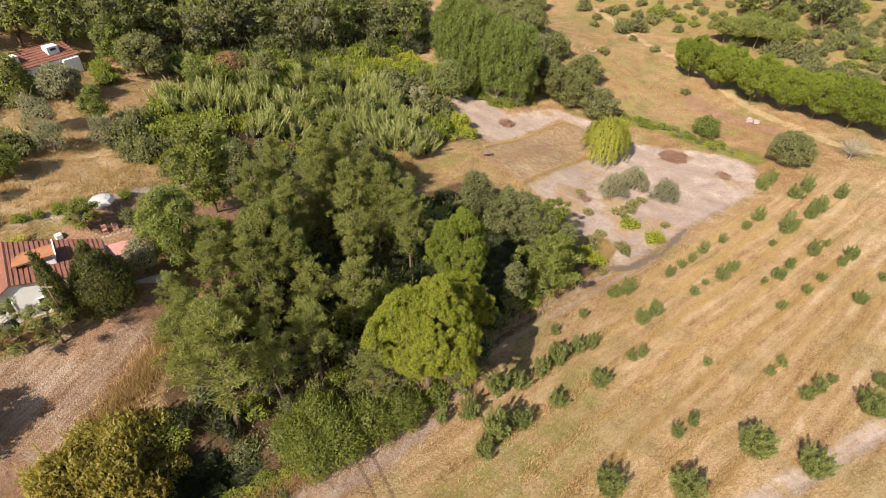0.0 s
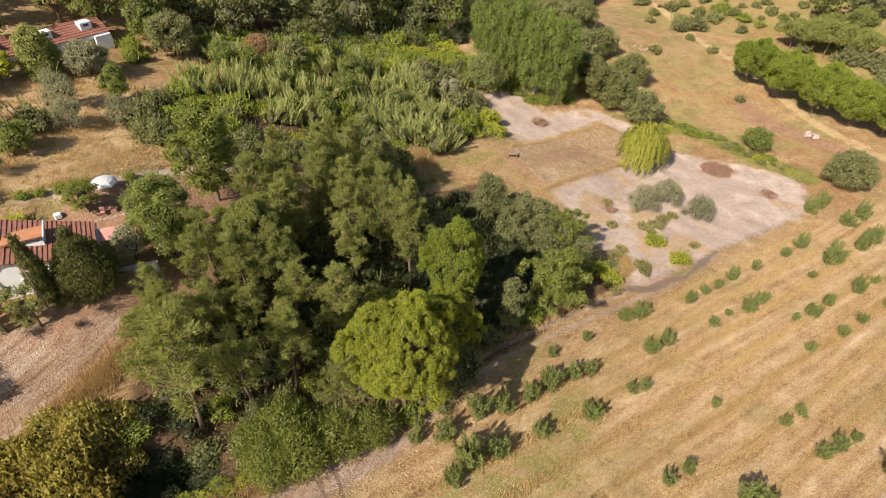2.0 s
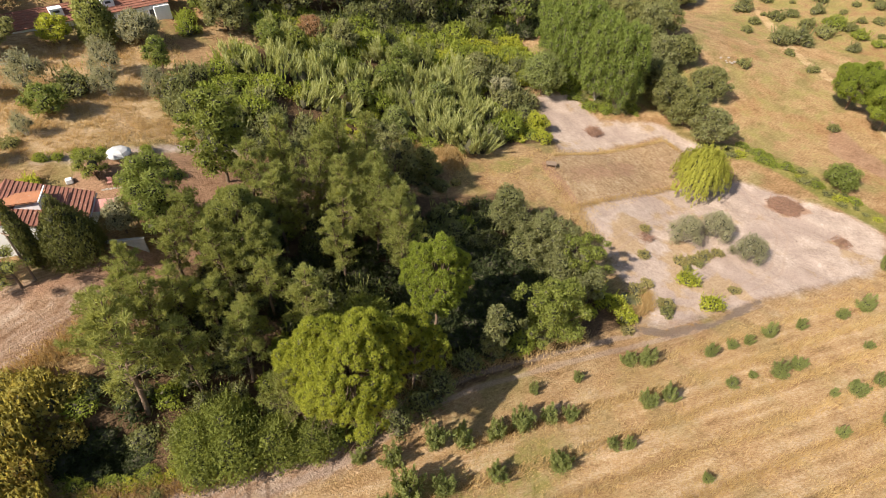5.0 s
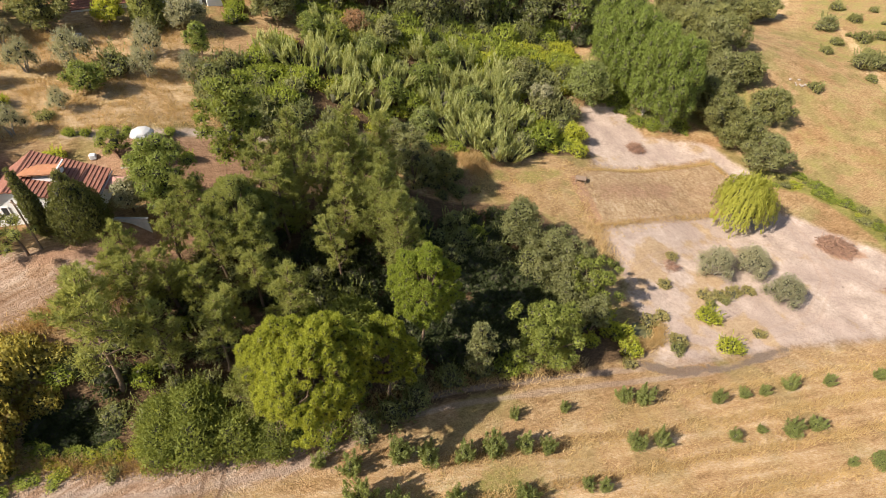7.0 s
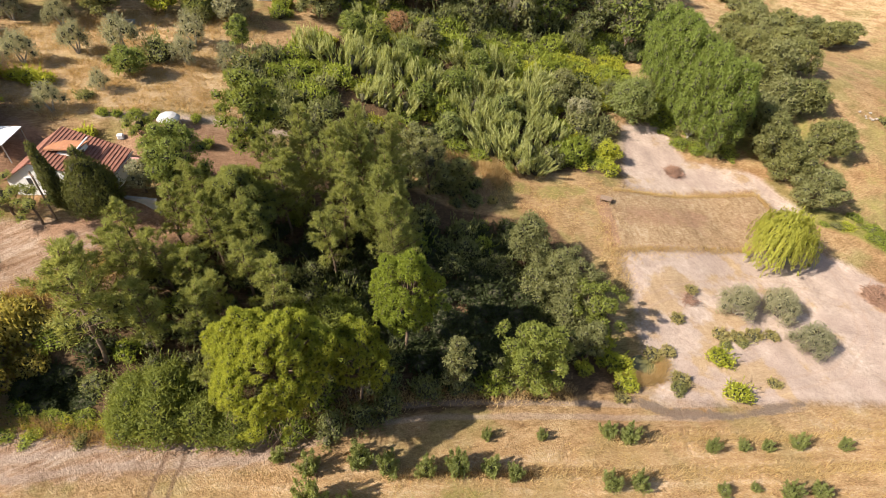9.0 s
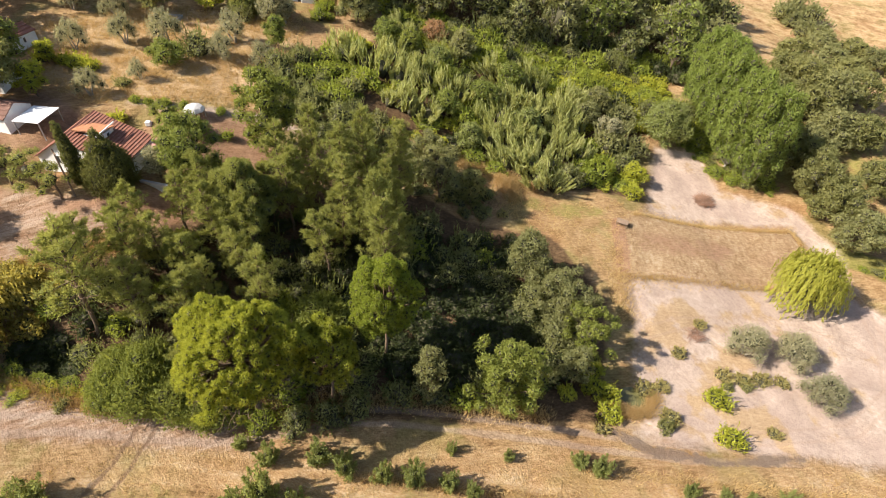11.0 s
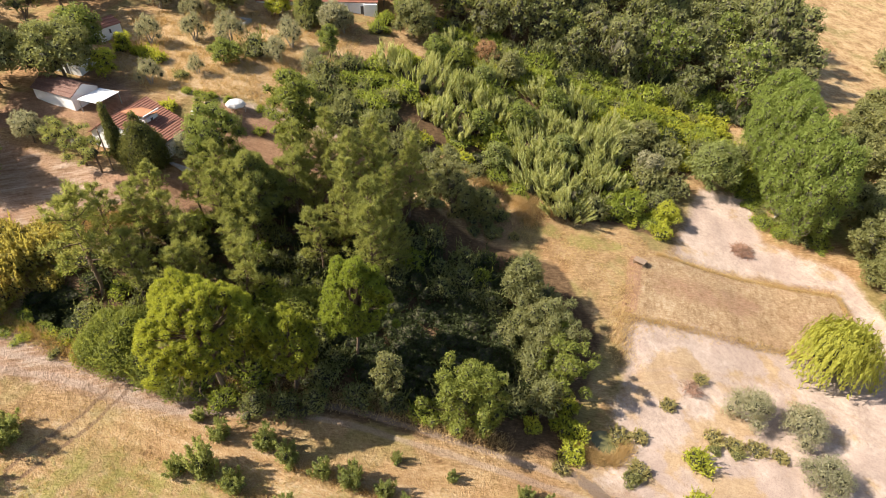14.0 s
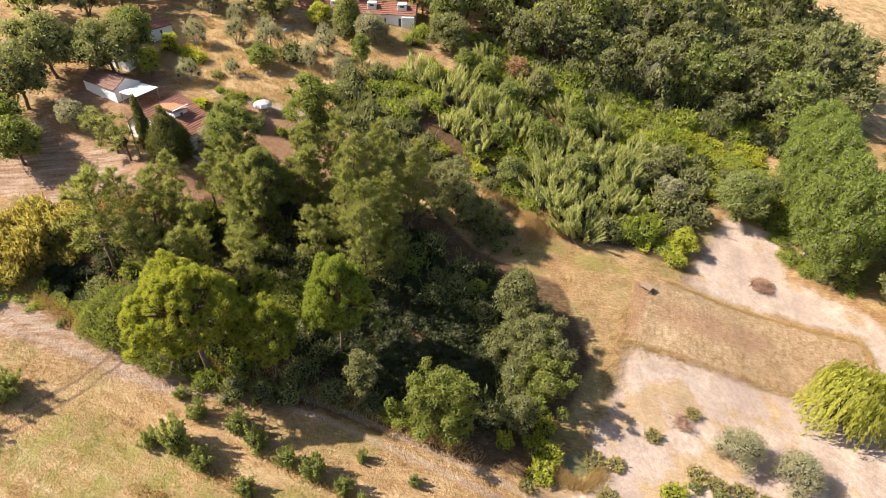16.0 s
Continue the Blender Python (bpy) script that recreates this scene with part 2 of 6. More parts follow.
    # wheel ruts of the track: pale compacted soil 0.85 m to both sides of its middle
    off = m.math("ABSOLUTE", m.math("SUBTRACT", m.math("MULTIPLY", m.math("SUBTRACT", 0.5, m.attr("track")), 5.0), 0.85), 0.0)
    off = m.math("ADD", off, m.math("MULTIPLY", m.math("SUBTRACT", mid, 0.5), 0.9))
    rut = m.math("SUBTRACT", 1.0, m.step(off, 0.2, 0.55))
    col = m.mix(m.math("MULTIPLY", rut, 0.5), col, soil)
    for name in ("tyre", "tyre_b", "tyre_c"):
        far_off = m.math("ABSOLUTE", m.math("SUBTRACT", m.math("MULTIPLY", m.math("SUBTRACT", 0.5, m.attr(name)), 5.0), 0.8), 0.0)
        far_off = m.math("ADD", far_off, m.math("MULTIPLY", m.math("SUBTRACT", small, 0.5), 0.5))
        col = m.mix(m.math("MULTIPLY", m.math("SUBTRACT", 1.0, m.step(far_off, 0.08, 0.3)), 0.7 if name == "tyre_c" else 0.35), col, (0.20, 0.13, 0.085) if name == "tyre_c" else (0.36, 0.27, 0.20))
    col = zone(col, "rust", m.ramp(fs, (0.37, (0.21, 0.115, 0.066)), (0.62, (0.45, 0.29, 0.19))), amount=0.85)
    # wet soil, and a furrow's shadow drawn as a dark line
    col = zone(col, "mud_and_shade", (0.20, 0.155, 0.12), 0.49, 0.56, 0.85)
    col = m.mix(1.0, col, (0.842, 0.788, 0.772), "MULTIPLY")
    m.link(m.mix(m.math("MULTIPLY", m.step(fine, 0.48, 0.7), 0.62), col, m.mix(1.0, col, (0.5, 0.45, 0.4), "MULTIPLY")), m.bsdf.inputs["Base Color"])
    m.bsdf.inputs["Roughness"].default_value = 0.95
    m.bsdf.inputs["Specular IOR Level"].default_value = 0.1
    h = m.math("ADD", m.math("MULTIPLY", small, 0.6), m.math("ADD", m.math("MULTIPLY", fine, 0.2), m.math("MULTIPLY", straw, 0.12)))
    smooth = m.math("SUBTRACT", 1.0, m.math("MULTIPLY", m.step(m.attr("bare"), 0.4, 0.7), 0.72))
    m.bump(m.math("MULTIPLY", h, smooth), 1.0, 0.55)
    return m.mat


# ---- the ground ----
LAND = (-7.19, -16.26, -4.8, 12.0, -6.53, -0.45, 2.83, 1.82, 7.95, 3.25, 0.22, 2.8, 10.34, 1.84, 3.11, 1.3, 7.33)
HOUSE_FLOOR = 4.7


def height(x, y):
    """Height of the hillside that falls from the house to the orchard and the clearing."""
    x, y = np.asarray(x, float), np.asarray(y, float)
    u, v = np.tanh(x / 75.0), np.tanh((y - 80) / 100.0)
    terms = (1, u, v, u * u, u * v, v * v, u**3, u * u * v, u * v * v, v**3, u**4, v**4, u * v**3, u**3 * v,
             np.exp(-(((x + 40) / 16) ** 2) - ((y - 46) / 18) ** 2),
             np.exp(-(((x - 14) / 13) ** 4) - ((y - 92) / 13) ** 4),
             np.exp(-(((x - 25) / 30) ** 2) - ((y - 160) / 25) ** 2))
    z = sum(c * t for c, t in zip(LAND, terms))
    pad = np.clip((11.5 - np.hypot(x + 38.8, y - 42.2)) / 5.0, 0, 1)
    pad = pad * pad * (3 - 2 * pad)
    z = z * (1 - pad) + HOUSE_FLOOR * pad
    # ditch beside the vines, pond hollow
    z = z - 2.6 * np.exp(-(((x + 19.9) * 0.87 + (y - 24.9) * 0.5) / 3.5) ** 4 - (((y - 24.9) * 0.87 - (x + 19.9) * 0.5) / 2.4) ** 4)
    # grassy mound by the thicket
    z = z + 1.6 * np.exp(-((x + 7.6) / 2.6) ** 2 - ((y - 86.2) / 2.2) ** 2)
    z = z - 1.1 * np.exp(-(((x - 25.6) / 1.9) ** 2) - ((y - 69.7) / 1.5) ** 2)
    return z


def at(x, y, sink=0.0):
    return float(height(x, y)) - sink


def inside(poly, x, y, soft=3.0):
    """1 well inside the polygon, 0 well outside, soft over the edge (metres)."""
    p = np.array(poly, float)
    q = np.roll(p, -1, 0)
    best = np.full(x.shape, 1e9)
    odd = np.zeros(x.shape, bool)
    for (ax, ay), (bx, by) in zip(p, q):
        dx, dy = bx - ax, by - ay
        t = np.clip(((x - ax) * dx + (y - ay) * dy) / (dx * dx + dy * dy), 0, 1)
        best = np.minimum(best, np.hypot(x - ax - t * dx, y - ay - t * dy))
        if ay != by:
            cross = ((ay > y) != (by > y)) & (x < (bx - ax) * (y - ay) / (by - ay) + ax)
            odd ^= cross
    return np.clip(0.5 + np.where(odd, best, -best) / (2 * soft), 0, 1)


def along(line, x, y, width, soft=3.0):
    """1 on the line, 0 away from it."""
    best = np.full(x.shape, 1e9)
    for (ax, ay), (bx, by) in zip(line[:-1], line[1:]):
        dx, dy = bx - ax, by - ay
        t = np.clip(((x - ax) * dx + (y - ay) * dy) / (dx * dx + dy * dy), 0, 1)
        best = np.minimum(best, np.hypot(x - ax - t * dx, y - ay - t * dy))
    return np.clip(0.5 + (width / 2 - best) / (2 * soft), 0, 1)


CLEARING = [(15.4, 85.6), (22.8, 93.8), (33.1, 104.3), (43.8, 110.8), (52.6, 109), (61.8, 106), (66.9, 100.7), (62, 90), (52, 82.5), (44.3, 77), (34, 68.5), (26.8, 64.5), (25.2, 71), (21.5, 78)]
CLEARING_FAR = [(2.2, 122.4), (9.1, 128.5), (16, 120.5), (27.6, 126), (37, 121), (42, 112), (38.5, 110), (33.5, 117.5), (28.6, 120.6), (20, 111.9), (10.6, 102)]
FIELD = [(8.0, 95.8), (10.6, 100.8), (20.7, 110.6), (29.6, 119), (36, 113), (34, 105.8), (15.6, 86.4)]
GROVE = [(-17, 23.5), (-8, 30), (1.5, 39), (12, 50), (20, 58), (22.5, 67), (16, 80), (4, 84), (-6, 76), (-16, 73), (-25, 66), (-25, 52), (-27, 42), (-26, 32), (-24, 26)]
TRACK = [(-60, -22), (-34, 5), (-15, 19), (-11.5, 23.4), (-7, 27.4), (-2.2, 32), (1.5, 37.4), (4.6, 42.6), (9.8, 48), (17, 54.2), (24.5, 60.2), (33, 66.8), (43, 76.4)]
BARE_SLOPE = [(-44, 29), (-37, 34.4), (-30.3, 39.5), (-27, 36), (-30.5, 27.5), (-35, 20), (-46, 10), (-56, 20)]
THICKET = [(-41, 69), (-47, 83), (-46.5, 101.4), (-37.6, 119), (-19.6, 128.3), (-5.5, 138), (-1, 120.6), (7, 104.5), (3.2, 100.5), (-1.8, 95.5), (-7.5, 88), (-13.2, 85), (-23.7, 82)]
GREEN_STRIP = [(38, 120.5), (47, 122), (54, 118.5), (61, 110.5), (68, 104)]
ORCHARD = [(-4, 28), (6, 38), (20, 51), (34, 64), (47, 76.5), (62, 88), (82, 98), (130, 90), (130, -10), (30, -10), (-8, 12)]


def spread(lo, hi, step, reach, n):
    core = np.arange(lo, hi + step / 2, step)
    out = np.geomspace(step * 1.6, reach, n)
    return np.concatenate([lo - out[::-1], core, hi + out])


def build_ground():
    xs, ys = spread(-96, 112, 0.78, 2600, 26), spread(8, 206, 0.78, 2600, 26)
    gx, gy = np.meshgrid(xs, ys)
    x, y = gx.ravel(), gy.ravel()
    z = height(x, y)
    rng = np.random.default_rng(4)
    near = np.clip(1 - np.maximum(np.abs(x) - 110, np.abs(y - 105) - 105) / 60, 0, 1)
    z = z + near * (0.10 * np.sin(x * 0.71 + 1.3 * np.sin(y * 0.37)) * np.sin(y * 0.63 + 1.1 * np.sin(x * 0.29)) + rng.normal(0, 0.035, x.size))
    # wheel ruts, bank of the stubble field; the verge furrow is only painted shade
    z -= 0.12 * along(TRACK, x, y, 3.2, 0.5)
    z += 0.45 * inside(FIELD, x, y, 0.8)
    nx, ny = len(xs), len(ys)
    i = np.arange(nx * ny).reshape(ny, nx)
    quads = np.stack([i[:-1, :-1], i[:-1, 1:], i[1:, 1:], i[1:, :-1]], -1).reshape(-1, 4)
    me = bpy.data.meshes.new("ground")
    me.vertices.add(x.size)
    me.vertices.foreach_set("co", np.stack([x, y, z], -1).ravel())
    me.loops.add(quads.size)
    me.loops.foreach_set("vertex_index", quads.ravel())
    me.polygons.add(len(quads))
    me.polygons.foreach_set("loop_start", np.arange(0, quads.size, 4))
    me.polygons.foreach_set("use_smooth", np.ones(len(quads), bool))
    me.update(calc_edges=True)
    def union(*fields):
        return np.maximum.reduce(fields)

    zones = {
        "orchard": inside(ORCHARD, x, y),
        "green": union(inside([(40, 122), (60, 112), (85, 106), (72, 148), (62, 178), (38, 162)], x, y, 5.0) * 0.44, inside([(-12, 6), (-6, 26), (4, 37), (18, 50), (28, 44), (18, 26), (8, 6)], x, y, 5.0) * 0.5, inside([(-30, 182), (-8, 168), (12, 172), (40, 155), (60, 320), (-90, 320), (-58, 205)], x, y) * 0.42, inside([(18, 127), (40, 124), (42, 150), (20, 168), (6, 160)], x, y, 5.0) * 0.52, along([(22, 122), (30, 122.5), (38, 117.5)], x, y, 2.0), inside([(38, 160), (62, 176), (86, 150), (112, 108), (170, 110), (170, 240), (38, 240)], x, y, 6.0) * 0.48, along(GREEN_STRIP, x, y, 5.5), inside([(-9, 81), (5, 87.5), (9, 95), (6.5, 100.5), (-7, 89.5)], x, y) * 0.5),
        # first two areas paint tree shade by the track, the others leaf litter
        "litter_and_shade": union(inside([(13, 54.8), (20, 58.2), (25.6, 63.6), (24.5, 68.5), (20, 67), (13, 58)], x, y, 1.5) * 0.8, along(TRACK[6:11], x + 1.2, y - 1.2, 3.0, 2.0) * 0.55, inside(GROVE, x, y), inside(THICKET, x, y), inside([(-50, 100), (-42, 120), (-6, 140), (-12, 176), (-38, 195), (-60, 195), (-72, 150), (-66, 118)], x, y)),
        "stubble": inside(FIELD, x, y),
        "bare": union(along([(26, 24), (34.8, 27.5), (51, 35.4), (70, 46)], x, y, 2.6, 1.5) * 0.85, along([(31, 36.4), (47.9, 44.4), (66, 56)], x, y, 1.4, 1.5) * 0.5, inside(CLEARING, x, y), inside(CLEARING_FAR, x, y), along([(40.5, 110), (47, 103), (50, 92), (47, 82)], x, y, 4.0),
                      along([(-47.5, 50), (-43.8, 54), (-38, 62.6), (-30, 70)], x, y, 1.3)),
        "path": union(inside([(-11.4, 84.2), (-9.8, 88.2), (-7, 89.6), (-5.4, 86.6), (-6.4, 84)], x, y, 1.0), inside([(-25.2, 74), (-23, 77.4), (-19.6, 79.6), (-19.4, 77.6), (-22.4, 74.6)], x, y, 0.8), inside([(-18.2, 71.4), (-17.6, 74), (-15.8, 74.8), (-15.8, 72)], x, y, 0.8), inside([(-80, 48), (-62, 42), (-50, 45), (-47, 52), (-36, 66), (-46, 78), (-58, 88), (-72, 70)], x, y) * 0.7, inside([(-30, 184), (-8, 170), (12, 176), (40, 200), (60, 320), (-90, 320), (-58, 205)], x, y) * 0.5, along([(53, 200), (60, 170), (72, 150), (78, 128), (90, 108), (112, 98)], x, y, 2.4)),
        "clods": union(inside(BARE_SLOPE, x, y), inside([(-30, 2), (-17, 15), (-4, 28), (2, 34), (0, 37), (-6, 31), (-20, 21), (-34, 8)], x, y)),
        "rust": union(along([(8.8, 95.4), (11.5, 91.5), (14.4, 87.2)], x, y, 2.0, 0.8), inside([(8.5, 96), (14, 89.5), (27, 101), (27, 110), (20, 108)], x, y) * 0.53, inside([(-33, 36), (-26, 42), (-25, 48), (-29, 46), (-36, 33)], x, y), inside([(-24, 10), (-33, 17), (-36, 26), (-31, 22), (-20, 4)], x, y), inside([(70, 130), (64, 142), (62, 128), (80, 112), (88, 108)], x, y) - 0.05,
                      inside([(47, 103.5), (52, 102), (56, 105), (51, 107.5)], x, y), inside([(-44, 48), (-40, 46), (-32, 49), (-24.5, 54), (-25, 64), (-36, 63), (-43, 55)], x, y) - 0.04, inside([(-50, 33), (-44, 38.5), (-47, 44), (-58, 42), (-60, 28), (-52, 24)], x, y)),
        "straw": union(inside([(19.5, 84), (26, 91), (30.5, 87.5), (39, 87), (41, 77), (33, 70), (27, 65), (24, 70), (23, 78)], x, y, 2.0), along([(8, 102), (20, 112), (30, 121)], x, y, 3.0)),
        "tyre": along([(41, 113), (46.5, 104.5), (49.5, 95), (47, 85), (40, 76.5), (31, 67.5), (27, 64)], x, y, 0.0, 2.5),
        "tyre_c": along([(-2.4, 18), (-4.6, 24.8), (-7.4, 29.6), (-12, 33)], x, y, 0.0, 2.5),
        "tyre_b": along([(22, 79), (25, 85), (31, 93), (38.5, 98.5), (47, 100), (56, 97)], x, y, 0.0, 2.5),
        # first line is wet soil, the second paints a furrow's shadow
        "mud_and_shade": union(along([(26.6, 63.8), (30.3, 64.4), (37, 69.2), (40.5, 73.2), (43.4, 76.6)], x, y, 1.4), along([(-7.6, 27.2), (-4.9, 22.3), (-2.8, 17.3), (-1.0, 12)], x, y, 0.3), along([(43, 108), (50, 101), (52, 92)], x, y, 0.1)),
        "track": along(TRACK, x, y, 0.0, 2.5),
    }
    for name, values in zones.items():
        me.attributes.new(name, "FLOAT", "POINT").data.foreach_set("value", values.astype(np.float32))
    me.materials.append(ground_mat())
    return tagged(new("ground", me), "dry grassy hillside with bare soil clearing and mown strips", "ground", kind="structure")


build_ground()


# ---- mesh helpers ----
def raw_mesh(name, verts, quads, tris, mat, smooth=False):
    """A mesh from arrays of corners, four-sided and three-sided faces."""
    verts = np.asarray(verts, np.float32)
    quads = np.asarray(quads, np.int32).reshape(-1, 4)
    tris = np.asarray(tris, np.int32).reshape(-1, 3)
    me = bpy.data.meshes.new(name)
    me.vertices.add(len(verts))
    me.vertices.foreach_set("co", verts.ravel())
    me.loops.add(quads.size + tris.size)
    me.loops.foreach_set("vertex_index", np.concatenate([quads.ravel(), tris.ravel()]))
    me.polygons.add(len(quads) + len(tris))
    me.polygons.foreach_set("loop_start", np.concatenate([np.arange(len(quads)) * 4, quads.size + np.arange(len(tris)) * 3]).astype(np.int32))
    if smooth:
        me.polygons.foreach_set("use_smooth", np.ones(len(quads) + len(tris), bool))
    me.update(calc_edges=True)
    me.materials.append(mat)
    return me


def bmesh_data(name, bm, mat):
    me = bpy.data.meshes.new(name)
    bm.to_mesh(me)
    bm.free()
    me.materials.append(mat)
    return me


def part(name, bm, material, parent, label=""):
    """Links a bmesh, or a finished mesh, as one mesh object under a thing or a part."""
    data = bmesh_data(name, bm, material) if isinstance(bm, bmesh.types.BMesh) else bm
    ob = new(name, data)
    ob.parent = parent
    return tagged(ob, label)


def unit_ico(level):
    bm = bmesh.new()
    bmesh.ops.create_icosphere(bm, subdivisions=level, radius=1.0)
    v = np.array([p.co[:] for p in bm.verts])
    f = np.array([[p.index for p in q.verts] for q in bm.faces])
    bm.free()
    return v, f


ICO = {1: unit_ico(1), 2: unit_ico(2)}


def unit(v):
    return v / np.maximum(np.linalg.norm(v, axis=-1, keepdims=True), 1e-9)


class Crown:
    """Collects leaves, each a slim three-cornered blade, and the dense inner cores, dark for a crown's inner shade."""

    def __init__(self, seed):
        self.rng = np.random.default_rng(seed)
        self.v, self.q, self.t, self.n = [], [], [], 0
        self.puffs = []

    def leaves(self, pos, axis, out, length, width):
        k = len(pos)
        side = unit(np.cross(axis, out + self.rng.normal(0, 0.35, (k, 3))))
        size = self.rng.uniform(0.65, 1.35, (k, 1))
        L, W = length * size, width * size
        base, tip = pos - axis * L * 0.4, pos + axis * L * 0.6
        vs = np.stack([base + side * W * 0.5, base - side * W * 0.5, tip], 1).reshape(-1, 3)
        self.v.append(vs)
        self.q.append(self.n + np.arange(k * 3).reshape(k, 3))
        self.n += k * 3

    def puff(self, c, r, length, width, cover=1.1, up=0.2, core=0.74, low=-0.55, shell=(0.74, 1.1), outward=0.3):
        """A rounded clump of leaves round the centre c, with half-sizes r."""
        r = np.broadcast_to(np.asarray(r, float), 3)
        self.puffs.append((np.asarray(c, float), r, length * 0.82, width * 0.82, cover, up, low, shell, outward))
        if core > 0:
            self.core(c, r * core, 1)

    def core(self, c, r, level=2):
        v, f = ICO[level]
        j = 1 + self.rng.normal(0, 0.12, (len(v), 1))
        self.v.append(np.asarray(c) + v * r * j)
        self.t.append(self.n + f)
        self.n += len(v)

    def dress(self):
        """Leaves on every clump, left out where they would lie hidden deep in a neighbour."""
        if not self.puffs:
            return
        cs, rs = np.array([p[0] for p in self.puffs]), np.array([p[1] for p in self.puffs])
        for i, (c, r, length, width, cover, up, low, shell, outward) in enumerate(self.puffs):
            area = 4 * math.pi * ((r[0] * r[1]) ** 1.6 / 3 + (r[0] * r[2]) ** 1.6 / 3 + (r[1] * r[2]) ** 1.6 / 3) ** (1 / 1.6)
            k = max(6, int(cover * area * 0.8 / (length * width * 0.5)))
            d = unit(self.rng.normal(0, 1, (k * 2, 3)))
            d = d[(d[:, 2] > low) | (self.rng.random(k * 2) < 0.15)][:k]
            pos = c + d * r * self.rng.uniform(*shell, (len(d), 1))
            near = np.where(((cs - c) ** 2).sum(1) < (2.2 * max(r.max(), 0.1) + rs.max()) ** 2)[0]
            near = near[near != i]
            if len(near):
                deep = ((((pos[:, None] - cs[near]) / rs[near]) ** 2).sum(-1) < 0.6).any(1)
                pos, d = pos[~deep], d[~deep]
            if len(pos):
                axis = unit(d * outward + self.rng.normal(0, 0.6, d.shape) + np.array([0, 0, up]))
                self.leaves(pos, axis, d, length, width)

    def mesh(self, mat, name="crown"):
        self.dress()
        q = np.concatenate(self.q) if self.q else np.zeros((0, 3), int)
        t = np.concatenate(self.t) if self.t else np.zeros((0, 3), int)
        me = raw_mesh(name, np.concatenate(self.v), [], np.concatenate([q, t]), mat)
        # solid cores below the leaves, with the crown's inner shade as their colour
        me.materials.append(CORE_SHADE)
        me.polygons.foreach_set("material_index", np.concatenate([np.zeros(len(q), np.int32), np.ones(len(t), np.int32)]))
        return me


class Wood:
    """Collects tapered, slightly bent stems into one mesh."""

    def __init__(self, seed):
        self.rng = np.random.default_rng(seed)
        self.v, self.q, self.n = [], [], 0

    def stem(self, a, b, ra, rb, sides=6, rings=4, bend=0.05):
        a, b = np.asarray(a, float), np.asarray(b, float)
        way = b - a
        ln = np.linalg.norm(way)
        w = way / max(ln, 1e-6)
        s = unit(np.cross(w, [0.31, 0.87, 0.12]))
        u = np.cross(w, s)
        ang = np.arange(sides) * 2 * math.pi / sides
        start = self.n
        off = np.zeros(3)
        for i in range(rings):
            t = i / (rings - 1)
            if 0 < i < rings - 1:
                off = self.rng.normal(0, bend * ln, 3) * (1 - t * 0.4)
            else:
                off = np.zeros(3)
            p, r = a + way * t + off, ra + (rb - ra) * t
            self.v.append(p + r * (np.cos(ang)[:, None] * s + np.sin(ang)[:, None] * u))
        self.n += sides * rings
        for i in range(rings - 1):
            j = start + i * sides + np.arange(sides)
            k = start + i * sides + (np.arange(sides) + 1) % sides
            self.q.append(np.stack([j, k, k + sides, j + sides], -1))

    def mesh(self, mat, name="trunk"):
        return raw_mesh(name, np.concatenate(self.v), np.concatenate(self.q), [], mat, True)


def plant(name, trunk, crown, label, category, group=""):
    """A tree or bush: an empty at its foot that holds trunk and crown."""
    ob = tagged(new(name), label, category, group)
    if trunk is not None:
        part("trunk", trunk, None, ob)
    part("crown", crown, None, ob)
    return ob


def spot(x, y, size=1.0, turn=0.0, sink=0.1, tall=1.0, lean=(0, 0)):
    return Matrix.LocRotScale((x, y, at(x, y, sink)), Euler((radians(lean[0]), radians(lean[1]), turn)), (size, size, size * tall))


def golden(k, n, rng, jitter=0.12):
    """k-th of n points spread evenly over a unit disc."""
    r, a = math.sqrt((k + 0.5) / n), k * 2.39996
    return r * math.cos(a) + rng.normal(0, jitter), r * math.sin(a) + rng.normal(0, jitter)


